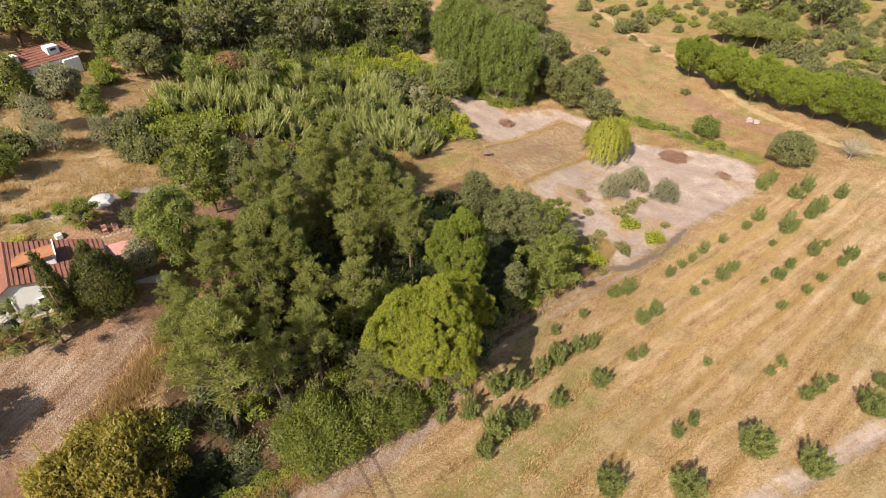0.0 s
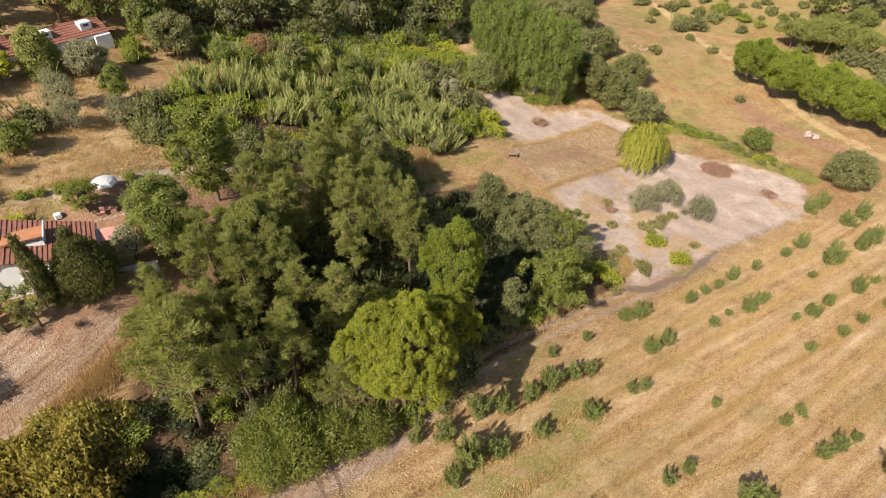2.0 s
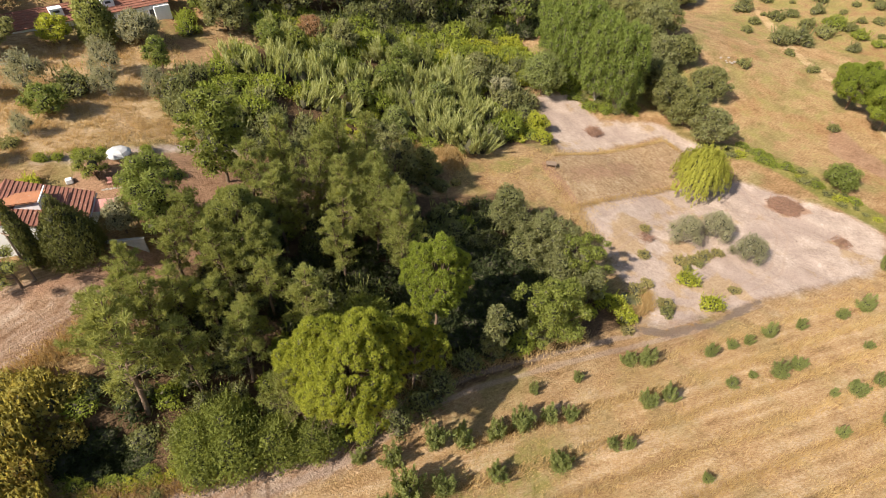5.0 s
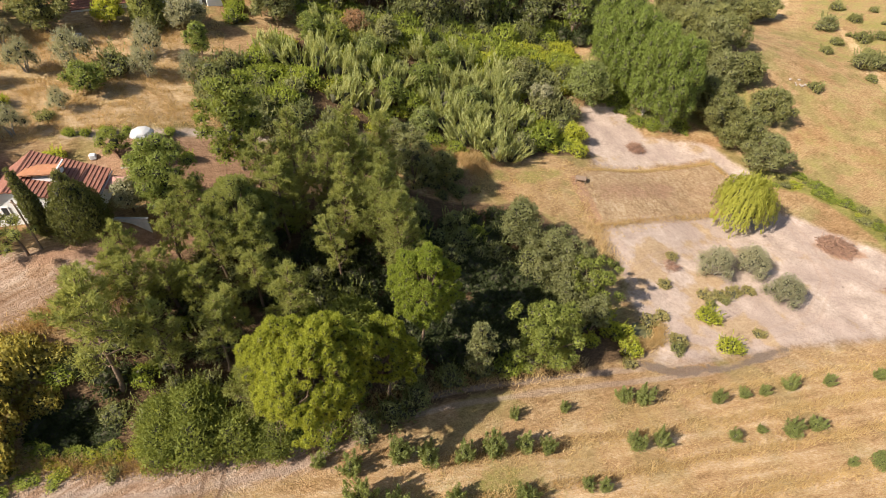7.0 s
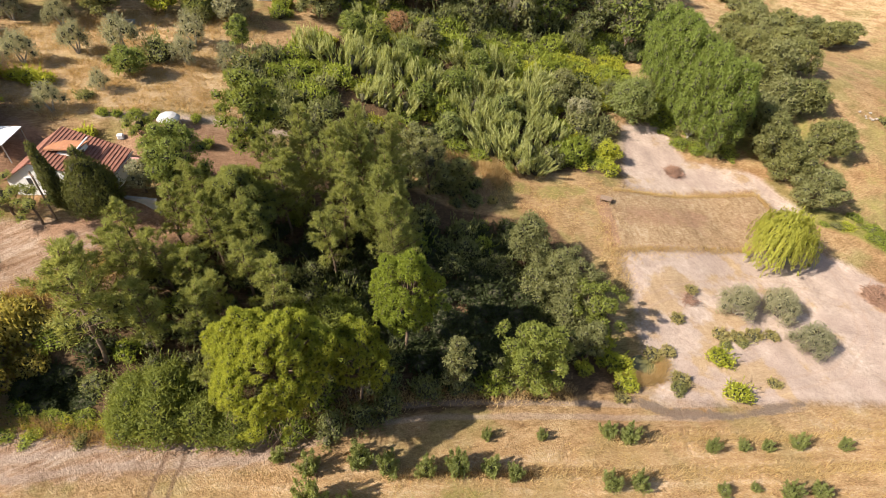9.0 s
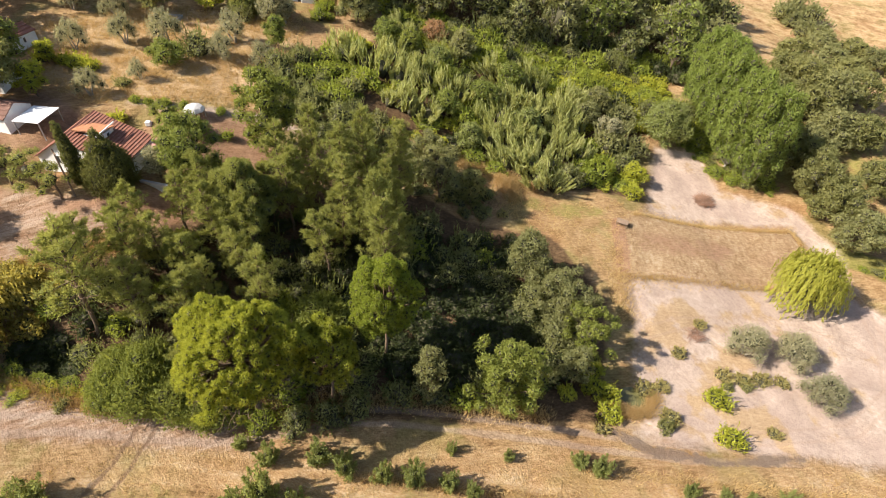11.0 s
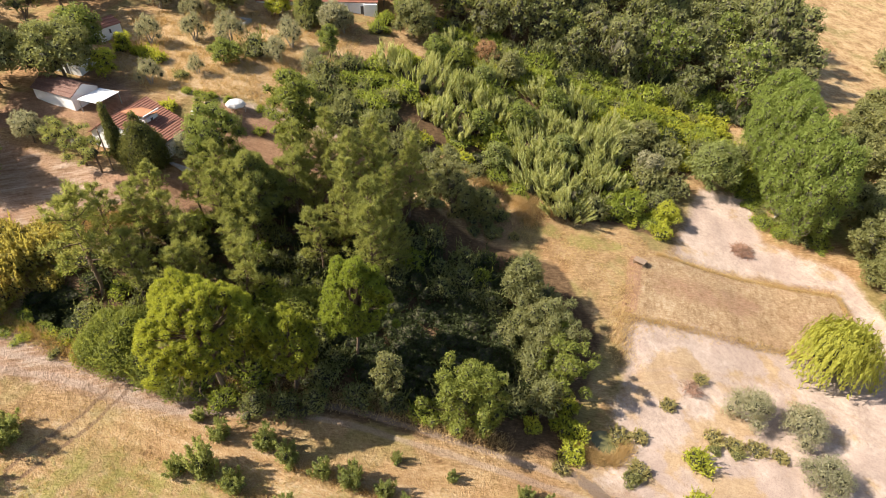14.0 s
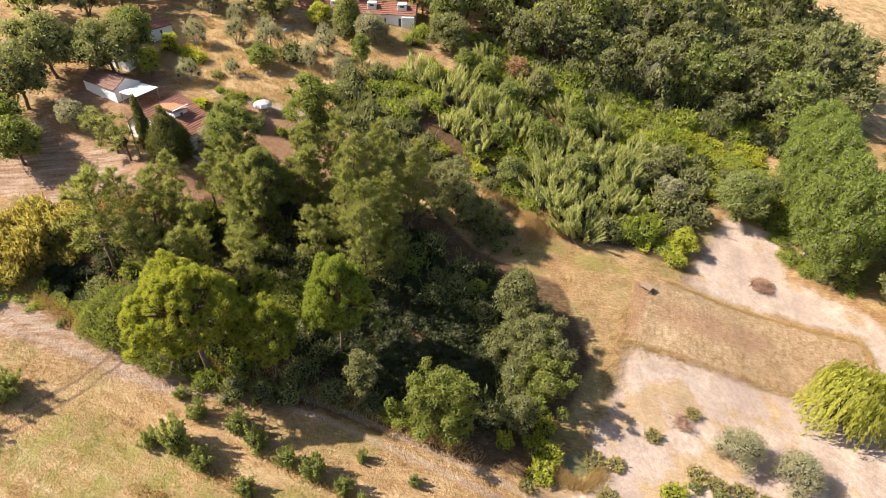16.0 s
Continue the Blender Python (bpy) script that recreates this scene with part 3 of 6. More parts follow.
# ---- kinds of plants (built at true size, foot at the origin) ----
def stone_pine(seed, H, R, depth, leaf=0.44, clump=0.95, mat="stone_pine", n=85, skirt=0, lobes=0):
    rng = np.random.default_rng(seed)
    c, w = Crown(seed), Wood(seed)
    w.stem((0, 0, -0.6), (0.2, 0.1, H - depth * 0.75), 0.32 * R / 6, 0.2 * R / 6, 8, 6, 0.012)
    heads = []
    for k in range(lobes):
        x, y = golden(k, lobes, rng, 0.1)
        heads.append((x * 0.62, y * 0.62, rng.uniform(0.36, 0.52), depth * (0.05 + 0.34 * (x * x + y * y)) * rng.uniform(0.6, 1.25)))
    for k in range(n):
        x, y = golden(k, n, rng, 0.03)
        rr = min(math.hypot(x, y), 1.05)
        a = math.atan2(y, x)
        swell = 1 + 0.15 * math.sin(3 * a + seed) + 0.07 * math.sin(7 * a + 2 * seed)
        drop = depth * 0.72 * (1 - math.sqrt(max(0, 1 - (rr * 0.97) ** 2)))
        if heads:
            over = [low + depth * 0.5 * (1 - math.sqrt(1 - d * d)) for low, d in ((low, math.hypot(x - hx, y - hy) / hr) for hx, hy, hr, low in heads) if d < 1]
            drop = min(over) if over else drop + depth * 0.22
        z = H - clump * 0.7 - drop + rng.normal(0, 0.55 * clump)
        s = clump * rng.uniform(0.45, 1.25)
        c.puff((x * R * 0.93 * swell, y * R * 0.93 * swell, z), (s, s, s * rng.uniform(0.9, 1.6)), leaf, leaf * 0.32, 1.25, 0.6, 0.6, -0.45, (0.68, 1.18), 0.75)
        if k % 6 == 0:
            w.stem((0.1, 0.05, H - depth * rng.uniform(0.75, 0.95)), (x * R * 0.8, y * R * 0.8, z - 0.3), 0.11, 0.05, 5, 3, 0.04)
    for k in range(n // 2):
        a, t = k * 2.39996, rng.uniform(0.25, 1.0)
        rad = R * (0.97 - 0.34 * t) * rng.uniform(0.82, 1.03)
        s = clump * rng.uniform(0.7, 1.15)
        c.puff((rad * math.cos(a), rad * math.sin(a), H - depth * (0.55 + 0.42 * t)), (s, s, s * 0.9), leaf, leaf * 0.30, 1.0, 0.5, 0.6, -0.55, (0.7, 1.15), 0.8)
    for k in range(skirt):
        a = k * 2.39996
        rad = R * rng.uniform(0.45, 0.85)
        p = (rad * math.cos(a), rad * math.sin(a), H - depth * rng.uniform(1.0, 1.2))
        w.stem((0.1, 0.05, H - depth * rng.uniform(0.7, 0.9)), p, 0.08, 0.02, 4, 4, 0.06)
        for _ in range(4):
            q = np.array(p) + rng.normal(0, 0.9, 3)
            w.stem(p, q, 0.03, 0.012, 3, 3, 0.08)
    return w.mesh(BARK), c.mesh(LEAF[mat])


def maritime_pine(seed, H, R, bare=0.35, leaf=0.40, mat="pine", boughs=34, full=0.35, rise=0.5):
    """Straight stem with long uneven boughs that fork into brushes of needles, gaps between them and dead stubs below."""
    rng = np.random.default_rng(seed)
    c, w = Crown(seed), Wood(seed)
    top = np.array([rng.normal(0, 0.35), rng.normal(0, 0.35), H])
    w.stem((0, 0, -0.6), top, 0.2, 0.04, 6, 7, 0.008)
    for i in range(boughs):
        t = min(1.0, (i + rng.uniform(0, 0.9)) / boughs)
        root = top * [t * 0.9, t * 0.9, 0] + np.array([0, 0, H * (bare + (1 - bare) * t * 0.96)])
        swell = min(1.0, full + (1 - full) * t / 0.3) if t < 0.3 else ((1 - t) / 0.7) ** 0.75
        d = (R * swell + 0.35) * rng.uniform(0.6, 1.2)
        a = i * 2.39996 + rng.normal(0, 0.5)
        tip = root + np.array([math.cos(a) * d, math.sin(a) * d, d * (rng.uniform(0.1, 0.45) + rise * (0.4 + 0.6 * t))])
        w.stem(root, tip, 0.035 + 0.012 * d, 0.012, 3, 4, 0.04)
        brushes = int(6 + d * 5.2)
        u = rng.uniform(0.22, 1.04, brushes)
        off = rng.normal(0, 0.21, (brushes, 3)) * (d * (1.2 - u) + 0.3)[:, None] * [1, 1, 0.6]
        ends = root + (tip - root) * u[:, None] + off + [0, 0, 0.1]
        for k, e in enumerate(ends):
            if k % 3 == 0:
                w.stem(root + (tip - root) * max(0.1, u[k] - 0.18), e, 0.022, 0.01, 3, 3, 0.03)
            m = 28
            dd = unit(rng.normal(0, 0.8, (m, 3)) + [math.cos(a) * 0.45, math.sin(a) * 0.45, 1.0])
            c.leaves(e + dd * rng.uniform(0.0, 0.42, (m, 1)), dd, unit(rng.normal(0, 1, (m, 3))), leaf, leaf * 0.2)
    for i in range(7):
        a, z = rng.uniform(0, 6.28), H * bare * rng.uniform(0.5, 1.0)
        w.stem((0, 0, z), (math.cos(a) * R * 0.4, math.sin(a) * R * 0.4, z + rng.uniform(-0.2, 0.5)), 0.03, 0.01, 3, 3, 0.06)
    return w.mesh(BARK), c.mesh(LEAF[mat])


def broad_tree(seed, H, R, foot=0.25, leaf=0.42, clump=1.2, n=30, mat="oak", cover=0.95, bark=None, wide=0.5, irregular=0.22, up=0.15, tall=0.85):
    """A round-headed broadleaf with limbs that fork into uneven clumps."""
    rng = np.random.default_rng(seed)
    c, w = Crown(seed), Wood(seed)
    fork = H * foot
    w.stem((0, 0, -0.6), (0.1, 0, fork + 0.4), 0.05 * R + 0.05, 0.035 * R + 0.04, 7, 4, 0.03)
    mid, half = (fork * 0.75 + H) / 2, (H - fork * 0.75) / 2
    for k in range(n):
        d = unit(np.array([*golden(k, n, rng, 0.1), 0.0]))
        zz = 1 - 1.75 * (k + 0.5) / n
        flat = math.sqrt(max(0.05, 1 - zz * zz))
        far = rng.uniform(1 - irregular * 1.6, 1 + irregular * 0.5)
        s = clump * rng.uniform(0.65, 1.25)
        p = np.array([d[0] * flat * (R - s * 0.6) * far, d[1] * flat * (R - s * 0.6) * far, mid + zz * (half - s * 0.5) * rng.uniform(0.85, 1.05)])
        c.puff(p, (s, s, s * tall), leaf, leaf * wide, cover, up, 0.54, -0.6, (0.58, 1.28))
        if k % 3 == 0:
            w.stem((0.05, 0, fork * rng.uniform(0.8, 1.2)), p, 0.07, 0.025, 5, 4, 0.05)
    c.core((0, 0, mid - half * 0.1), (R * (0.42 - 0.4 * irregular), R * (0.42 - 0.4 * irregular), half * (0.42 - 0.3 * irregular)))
    return w.mesh(bark or BARK), c.mesh(LEAF[mat])


def olive_tree(seed, H, R, leaf=0.30, mat="olive", loose=0.7):
    rng = np.random.default_rng(seed)
    c, w = Crown(seed), Wood(seed)
    for k in range(3):
        a = k * 2.1 + rng.uniform(0, 1)
        p = np.array([math.cos(a) * R * 0.4, math.sin(a) * R * 0.4, H * 0.5])
        w.stem((0.1 * math.cos(a), 0.1 * math.sin(a), -0.4), p, 0.16, 0.07, 6, 4, 0.05)
        w.stem(p, p * 1.4, 0.06, 0.02, 5, 3, 0.06)
    n = 16
    for k in range(n):
        x, y = golden(k, n, rng, 0.12)
        s = R * rng.uniform(0.24, 0.38)
        z = H * (0.36 + 0.42 * (1 - math.hypot(x, y) ** 2) * rng.uniform(0.45, 1.1)) + rng.normal(0, 0.1 * H / 4)
        c.puff((x * R * 0.8, y * R * 0.8, z), (s, s, s * 1.3), leaf, leaf * 0.36, loose, 0.9, 0.42, -0.75, (0.5, 1.4))
    return w.mesh(BARK_PALE), c.mesh(LEAF[mat])


def column_tree(seed, H, R, leaf=0.34, mat="cypress", foot=0.06, n=34, up=1.2, bulge=0.45, cover=1.0, clump=0.62, taper=(1.8, 0.7)):
    """Cypress or poplar: a tall, pointed head of upright sprays."""
    rng = np.random.default_rng(seed)
    c, w = Crown(seed), Wood(seed)
    w.stem((0, 0, -0.5), (0, 0, H * 0.9), 0.06 * R + 0.08, 0.03, 7, 5, 0.005)
    for k in range(n):
        t = (k + 0.5) / n
        z = H * (foot + (1 - foot) * t * 0.97)
        rad = R * min(1.0, (t / 0.12) ** 0.5) * (1 - max(0, (t - bulge) / (1.02 - bulge)) ** taper[0]) ** taper[1]
        m = max(1, int(round(5 * rad / R)))
        for j in range(m):
            a = k * 2.39996 + j * 2 * math.pi / m
            s = max(0.3, rad * clump) * rng.uniform(0.8, 1.15)
            c.puff((math.cos(a) * rad * 0.62, math.sin(a) * rad * 0.62, z + rng.normal(0, 0.2)), (s, s, s * 1.5), leaf, leaf * 0.42, cover, up, 0.6, -0.7, (0.6, 1.35))
    return w.mesh(BARK), c.mesh(LEAF[mat])


def willow_tree(seed, H, R, leaf=0.5):
    rng = np.random.default_rng(seed)
    c, w = Crown(seed), Wood(seed)
    w.stem((0, 0, -0.5), (0, 0, H * 0.6), 0.3, 0.18, 7, 4, 0.02)
    for k in range(300):
        x, y = golden(k, 300, rng, 0.03)
        a = math.atan2(y, x)
        lobe = 1 + 0.12 * math.sin(3 * a + 1) + 0.07 * math.sin(7 * a)
        x, y = x * lobe, y * lobe
        rr = min(1.0, math.hypot(x, y))
        z0 = H * (0.56 + 0.44 * math.sqrt(max(0, 1 - rr * rr * 0.96))) + rng.normal(0, 0.45)
        drop = rng.uniform(0.35, 0.8) * H * (0.25 + 0.62 * rr)
        m = int(16 + drop * 7)
        t = np.sort(rng.random(m))
        pos = np.stack([x * R * (0.88 + 0.14 * t) + rng.normal(0, 0.13, m), y * R * (0.88 + 0.14 * t) + rng.normal(0, 0.13, m), np.maximum(0.3, z0 - drop * t)], -1)
        out = unit(np.stack([np.full(m, x), np.full(m, y), np.full(m, 0.5)], -1))
        axis = unit(np.array([x * 0.3, y * 0.3, -1.0]) + rng.normal(0, 0.28, (m, 3)))
        c.leaves(pos, axis, out, leaf, leaf * 0.3)
    c.core((0, 0, H * 0.5), (R * 0.62, R * 0.62, H * 0.3))
    return w.mesh(BARK), c.mesh(LEAF["willow"])


def bush(seed, H, R, leaf=0.30, n=9, mat="bramble", cover=0.95, up=0.35, wide=0.5, shoots=0):
    rng = np.random.default_rng(seed)
    c = Crown(seed)
    for k in range(n):
        x, y = golden(k, n, rng, 0.14)
        s = R * rng.uniform(0.34, 0.56)
        z = max(s * 0.35, H * (0.72 - 0.5 * min(1, math.hypot(x, y))) * rng.uniform(0.8, 1.15))
        c.puff((x * R * 0.72, y * R * 0.72, z), (s, s, min(s, H * 0.45)), leaf, leaf * wide, cover, up, 0.6, -0.35, (0.62, 1.3))
    for k in range(shoots):
        a, d = rng.uniform(0, 6.28), R * math.sqrt(rng.random()) * 0.9
        m = 9
        t = np.linspace(0, 1, m)
        foot = np.array([math.cos(a) * d, math.sin(a) * d, H * 0.45])
        way = unit(np.array([math.cos(a) * 0.4, math.sin(a) * 0.4, 1.0]) + rng.normal(0, 0.2, 3)) * H * rng.uniform(0.4, 0.75)
        pos = foot + way * t[:, None] + rng.normal(0, 0.05, (m, 3))
        c.leaves(pos, unit(way + rng.normal(0, 0.4, (m, 3))), unit(rng.normal(0, 1, (m, 3))), leaf * 0.9, leaf * wide * 0.8)
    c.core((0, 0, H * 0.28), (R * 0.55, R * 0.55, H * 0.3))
    return None, c.mesh(LEAF[mat])


def sapling(seed, H, R, leaf=0.2, stems=11, each=110, mat="shrub"):
    """A young fruit tree: upright leafy shoots that fan out from the foot, with an uneven top."""
    rng = np.random.default_rng(seed)
    c, w = Crown(seed), Wood(seed)
    for k in range(stems):
        x, y = golden(k, stems, rng, 0.12)
        tall = H * rng.uniform(0.55, 1.12) * (1 - 0.3 * min(1, math.hypot(x, y)))
        foot, tip = np.array([x * R * 0.3, y * R * 0.3, -0.1]), np.array([x * R * 0.85, y * R * 0.85, tall])
        w.stem(foot, tip, 0.03, 0.01, 3, 4, 0.03)
        t = rng.uniform(0.12, 1.04, each)
        wide = R * 0.26 * np.sin(math.pi * np.clip(0.15 + 0.8 * t, 0, 1))[:, None] + 0.05
        d = unit(rng.normal(0, 1, (each, 3)))
        pos = foot + (tip - foot) * t[:, None] + d * wide * rng.uniform(0.3, 1.2, (each, 1))
        pos[:, 2] = np.maximum(pos[:, 2], 0.05)
        c.leaves(pos, unit(d * 0.4 + [0, 0, 0.8] + rng.normal(0, 0.4, (each, 3))), d, leaf, leaf * 0.45)
    c.core((0, 0, H * 0.28), (R * 0.32, R * 0.32, H * 0.22), 1)
    return w.mesh(BARK, "stems"), c.mesh(LEAF[mat])


def reed_clump(seed, H, R, n=9, mat="reed"):
    """Giant cane: tight bundles of stems that lean together and end in long feathery plumes of blades, with a
    shade-coloured core below.
    """
    rng = np.random.default_rng(seed)
    c = Crown(seed)
    drift = rng.normal(0, 0.22, 2)
    for k in range(n):
        x, y = golden(k, n, rng, 0.08)
        lean = np.array([x * 0.45 + drift[0] + rng.normal(0, 0.12), y * 0.45 + drift[1] + rng.normal(0, 0.12), 0])
        tall = H * rng.uniform(0.7, 1.15) * (1 - 0.3 * math.hypot(x, y))
        for _ in range(9):
            foot = np.array([x * R * 0.75 + rng.normal(0, 0.2), y * R * 0.75 + rng.normal(0, 0.2), 0.0])
            way = unit(np.array([0, 0, 1.0]) + lean + rng.normal(0, 0.07, 3)) * tall * rng.uniform(0.75, 1.1)
            m = 16
            t = rng.uniform(0.3, 1.02, m)
            a = rng.uniform(0, 6.28, m)
            side = np.stack([np.cos(a), np.sin(a), np.full(m, 0.25)], -1)
            axis = unit(side * 0.55 + unit(way) * 1.0)
            c.leaves(foot + way * t[:, None] + axis * 0.2, axis, unit(side * [1, 1, 0.2]), 0.95, 0.16)
            c.leaves((foot + way)[None], unit(way + rng.normal(0, 0.3, 3))[None], unit(rng.normal(0, 1, (1, 3))), 1.0, 0.2)
    c.core((0, 0, H * 0.2), (R * 0.6, R * 0.6, H * 0.25))
    return None, c.mesh(LEAF[mat])


def bare_tree(seed, H, R, twigs=60):
    rng = np.random.default_rng(seed)
    w = Wood(seed)
    w.stem((0, 0, -0.4), (0.1, 0, H * 0.35), 0.16, 0.11, 6, 4, 0.03)
    for k in range(twigs):
        x, y = golden(k, twigs, rng, 0.1)
        tip = np.array([x * R, y * R, H * (0.55 + 0.45 * (1 - math.hypot(x, y)) + rng.normal(0, 0.07))])
        root = np.array([0.1, 0, H * rng.uniform(0.15, 0.35)])
        w.stem(root, tip, 0.05, 0.012, 4, 4, 0.06)
        for _ in range(4):
            w.stem(root + (tip - root) * rng.uniform(0.55, 0.95), tip + rng.normal(0, 0.16 * R, 3), 0.018, 0.008, 3, 3, 0.06)
    return w.mesh(BARK_PALE, "bare_crown")


def set_out(first, spots):
    """Puts the finished plant at the first spot and copies at the others."""
    obs = [first]
    for m in spots[1:]:
        obs.append(copy_thing(first, m))
    first.matrix_basis = spots[0]
    return obs

# ---- the grove ----
rnd = random.Random(11)


def turn():
    return rnd.uniform(0, 6.28)


big = plant("stone_pine", *stone_pine(6, 16.4, 5.9, 8.8, 0.25, 0.44, "stone_pine", 360, 46, 9), "broad stone pine with lumpy yellow-green crown beside dirt track", "pine tree")
big.matrix_basis = spot(-0.8, 36.6, 1.0, 0.5)
lobe = plant("stone_pine", *stone_pine(9, 13.0, 3.5, 7.4, 0.25, 0.42, "stone_pine", 110, 10, 4), "small stone pine grown into the side of a larger one", "pine tree")
lobe.matrix_basis = spot(2.8, 43.4, 1.0, 0.5)
dome = plant("stone_pine", *stone_pine(8, 16.2, 3.9, 9.8, 0.25, 0.44, "dome_pine", 220, 0, 6), "tall stone pine with round bright green crown", "pine tree")
dome.matrix_basis = spot(2.6, 51.4, 1.0, 1.0)
second = plant("stone_pine", *stone_pine(15, 12.0, 4.6, 8.5, 0.30, 0.62, "pine", 120, 0, 6), "round-headed olive-green pine among thinner pines", "pine tree")
second.matrix_basis = spot(-19.9, 49.2, 1.0, 2.0)

# tall maritime pines: x, y, height
PINES = [(-13.6, 64.2, 17.2), (-3.6, 57.4, 15.4), (-20.7, 60.4, 14.5), (-16.6, 60.4, 15), (-13.8, 69.3, 14.5), (-8.1, 59.5, 15.5), (-11.8, 57.6, 15), (-9.4, 53.6, 10.5),
         (-17.4, 56.6, 12.5), (-18.3, 54.4, 11.5), (-25.7, 39.3, 8.6), (-23.9, 36.1, 9), (-20.8, 39.3, 9.5), (-18.6, 29.6, 14.5),
         (-22.2, 32.6, 10.5), (-18.0, 40.0, 8.5), (-19.6, 45.4, 10.5), (-14.5, 45.0, 9.5), (-15.4, 33.4, 10.5), (-12.2, 36.6, 10), (-9.6, 43.4, 11), (-6.4, 33.8, 8.5), (-22.6, 55.6, 12), (-24.6, 47.6, 10.0), (-6.0, 62.4, 12.5), (-10.4, 63.4, 14), (-17.2, 66.4, 13), (-16.8, 48.0, 10.5), (-24.0, 43.4, 9), (-13.4, 40.4, 8.5), (-20.8, 35.6, 10)]
pine_kinds = [plant("maritime_pine", *maritime_pine(20 + k, h, r, bare, 0.29, "pine", n, 0.6, up), "maritime pine with open olive-green crown and bare lower stem", "pine tree", "pines of the grove")
              for k, (h, r, bare, n, up) in enumerate(((15.0, 2.6, 0.2, 52, 0.75), (15.0, 2.4, 0.12, 56, 0.85), (10.0, 2.3, 0.34, 26, 0.4), (10.0, 2.1, 0.24, 28, 0.5)))]
pine_spots = [[], [], [], []]
for k, (x, y, h) in enumerate(PINES):
    kind = (0 if k % 2 else 1) if h > 12 and y > 50 else (2 if k % 2 else 3)
    pine_spots[kind].append(spot(x, y, h / (15.0 if kind < 2 else 10.0), turn(), 0.15, 1.0, (rnd.uniform(-5, 5), rnd.uniform(-5, 5))))
for ob, spots in zip(pine_kinds, pine_spots):
    set_out(ob, spots)

# broadleaves at the end of the grove and round the house: x, y, height, half-width, leaves
def oak(seed, x, y, H, R, mat, label, n=30, clump=1.1, leaf=0.4, foot=0.22, name="oak_tree", wide=0.5, irregular=0.22, bark=None, cover=0.95):
    ob = plant(name, *broad_tree(seed, H, R, foot, leaf, clump, n, mat, cover, bark, wide, irregular), label, "tree")
    ob.matrix_basis = spot(x, y, 1.0, turn())
    return ob


GREY = "grey-green cork oak with uneven crown beside bare clearing"
oak(31, 12.0, 72.2, 6.8, 4.9, "oak_grey", GREY, 72, 0.72, 0.34, irregular=0.5)
oak(32, 18.1, 70.2, 7.8, 3.6, "fig", "fresh green oak on the edge of bare clearing", 52, 0.62, 0.36, irregular=0.5)
oak(33, 15.7, 56.9, 9.4, 4.5, "fig", "open-crowned oak leaning over dirt track", 62, 0.72, 0.36, 0.2, irregular=0.5, cover=1.05)
oak(36, 19.6, 65.2, 6.6, 2.0, "oak_grey", "small dull green oak standing over the pond", 20, 0.7, 0.34, 0.3, irregular=0.4)
oak(34, 6.0, 74.2, 8.4, 2.6, "oak_grey", GREY, 26, 1.0)
oak(35, 15.4, 68.6, 5.2, 2.6, "oak_grey", GREY, 20, 0.8)
oak(37, 9.8, 50.8, 9.6, 1.9, "oak_grey", "slender grey-leaved tree hanging over dirt track", 20, 0.7, 0.34, 0.2, irregular=0.5)
oak(38, -11.6, 75.6, 10.0, 3.2, "oak_grey", "thin oak with see-through crown", 26, 0.8, 0.36, 0.15, irregular=0.4)
oak(39, -29.8, 60.5, 13.4, 4.1, "fig", "tall bright green broadleaf at the garden edge", 52, 0.95, 0.44, 0.14, "broadleaf_tree", 0.62, 0.45)
oak(40, -29.4, 48.4, 10.8, 3.7, "oak", "dense conical green tree in the garden", 36, 1.0, 0.36, 0.1, "garden_tree", 0.5)
oak(41, -31.8, 45.2, 4.4, 1.6, "olive", "small grey olive beside the house", 14, 0.7, 0.3, 0.2, "olive_tree")
oak(42, -40.6, 51.2, 4.4, 1.8, "fig", "small dark green citrus tree in garden bed", 14, 0.6, 0.3, 0.15, "citrus_tree")
oak(43, -38.0, 33.6, 6.2, 2.7, "pine", "feathery young tree leaning by the house wall", 14, 0.62, 0.4, 0.28, "young_tree", 0.26, 0.4, cover=0.6)
oak(44, -35.6, 34.8, 5.2, 2.2, "pine", "feathery young tree leaning by the house wall", 10, 0.62, 0.4, 0.3, "young_tree", 0.26, 0.4, cover=0.6)
oak(45, -41.6, 31.8, 5.5, 2.6, "pine", "feathery young tree leaning by the house wall", 12, 0.62, 0.4, 0.3, "young_tree", 0.26, 0.4, cover=0.6)
oak(46, -62.2, 27.3, 10.0, 5.6, "wood", "large old oak shading the farm sheds", 34, 1.5, 0.55, 0.25)
oak(47, -58.6, 35.8, 9.6, 4.8, "wood", "large old oak shading the farm sheds", 30, 1.4, 0.55, 0.3)
oak(48, -54.4, 23.0, 9.4, 5.0, "wood", "large old oak shading the farm sheds", 30, 1.4, 0.55, 0.3)
oak(49, -65.0, 40.4, 8.6, 3.4, "oak", "upright green tree behind the farm sheds", 24, 1.2, 0.5, 0.2)
oak(50, -41.2, 21.8, 7.0, 3.6, "oak", "green tree at the edge of bare slope", 26, 1.1, 0.45, 0.2)
oak(51, -47.2, 20.2, 7.2, 3.4, "oak", "green tree at the edge of bare slope", 26, 1.1, 0.45, 0.2)
oak(52, -46.0, 29.0, 4.6, 2.0, "olive", "small olive in the bare yard", 14, 0.8, 0.34, 0.3, "olive_tree")
oak(53, -57.2, 41.2, 5.0, 2.1, "bright", "light green tree beside farm shed", 14, 0.8, 0.36, 0.25, "fruit_tree")
oak(54, -65.0, 45.8, 3.6, 1.5, "bright", "light green tree beside farm shed", 10, 0.65, 0.34, 0.2, "fruit_tree")

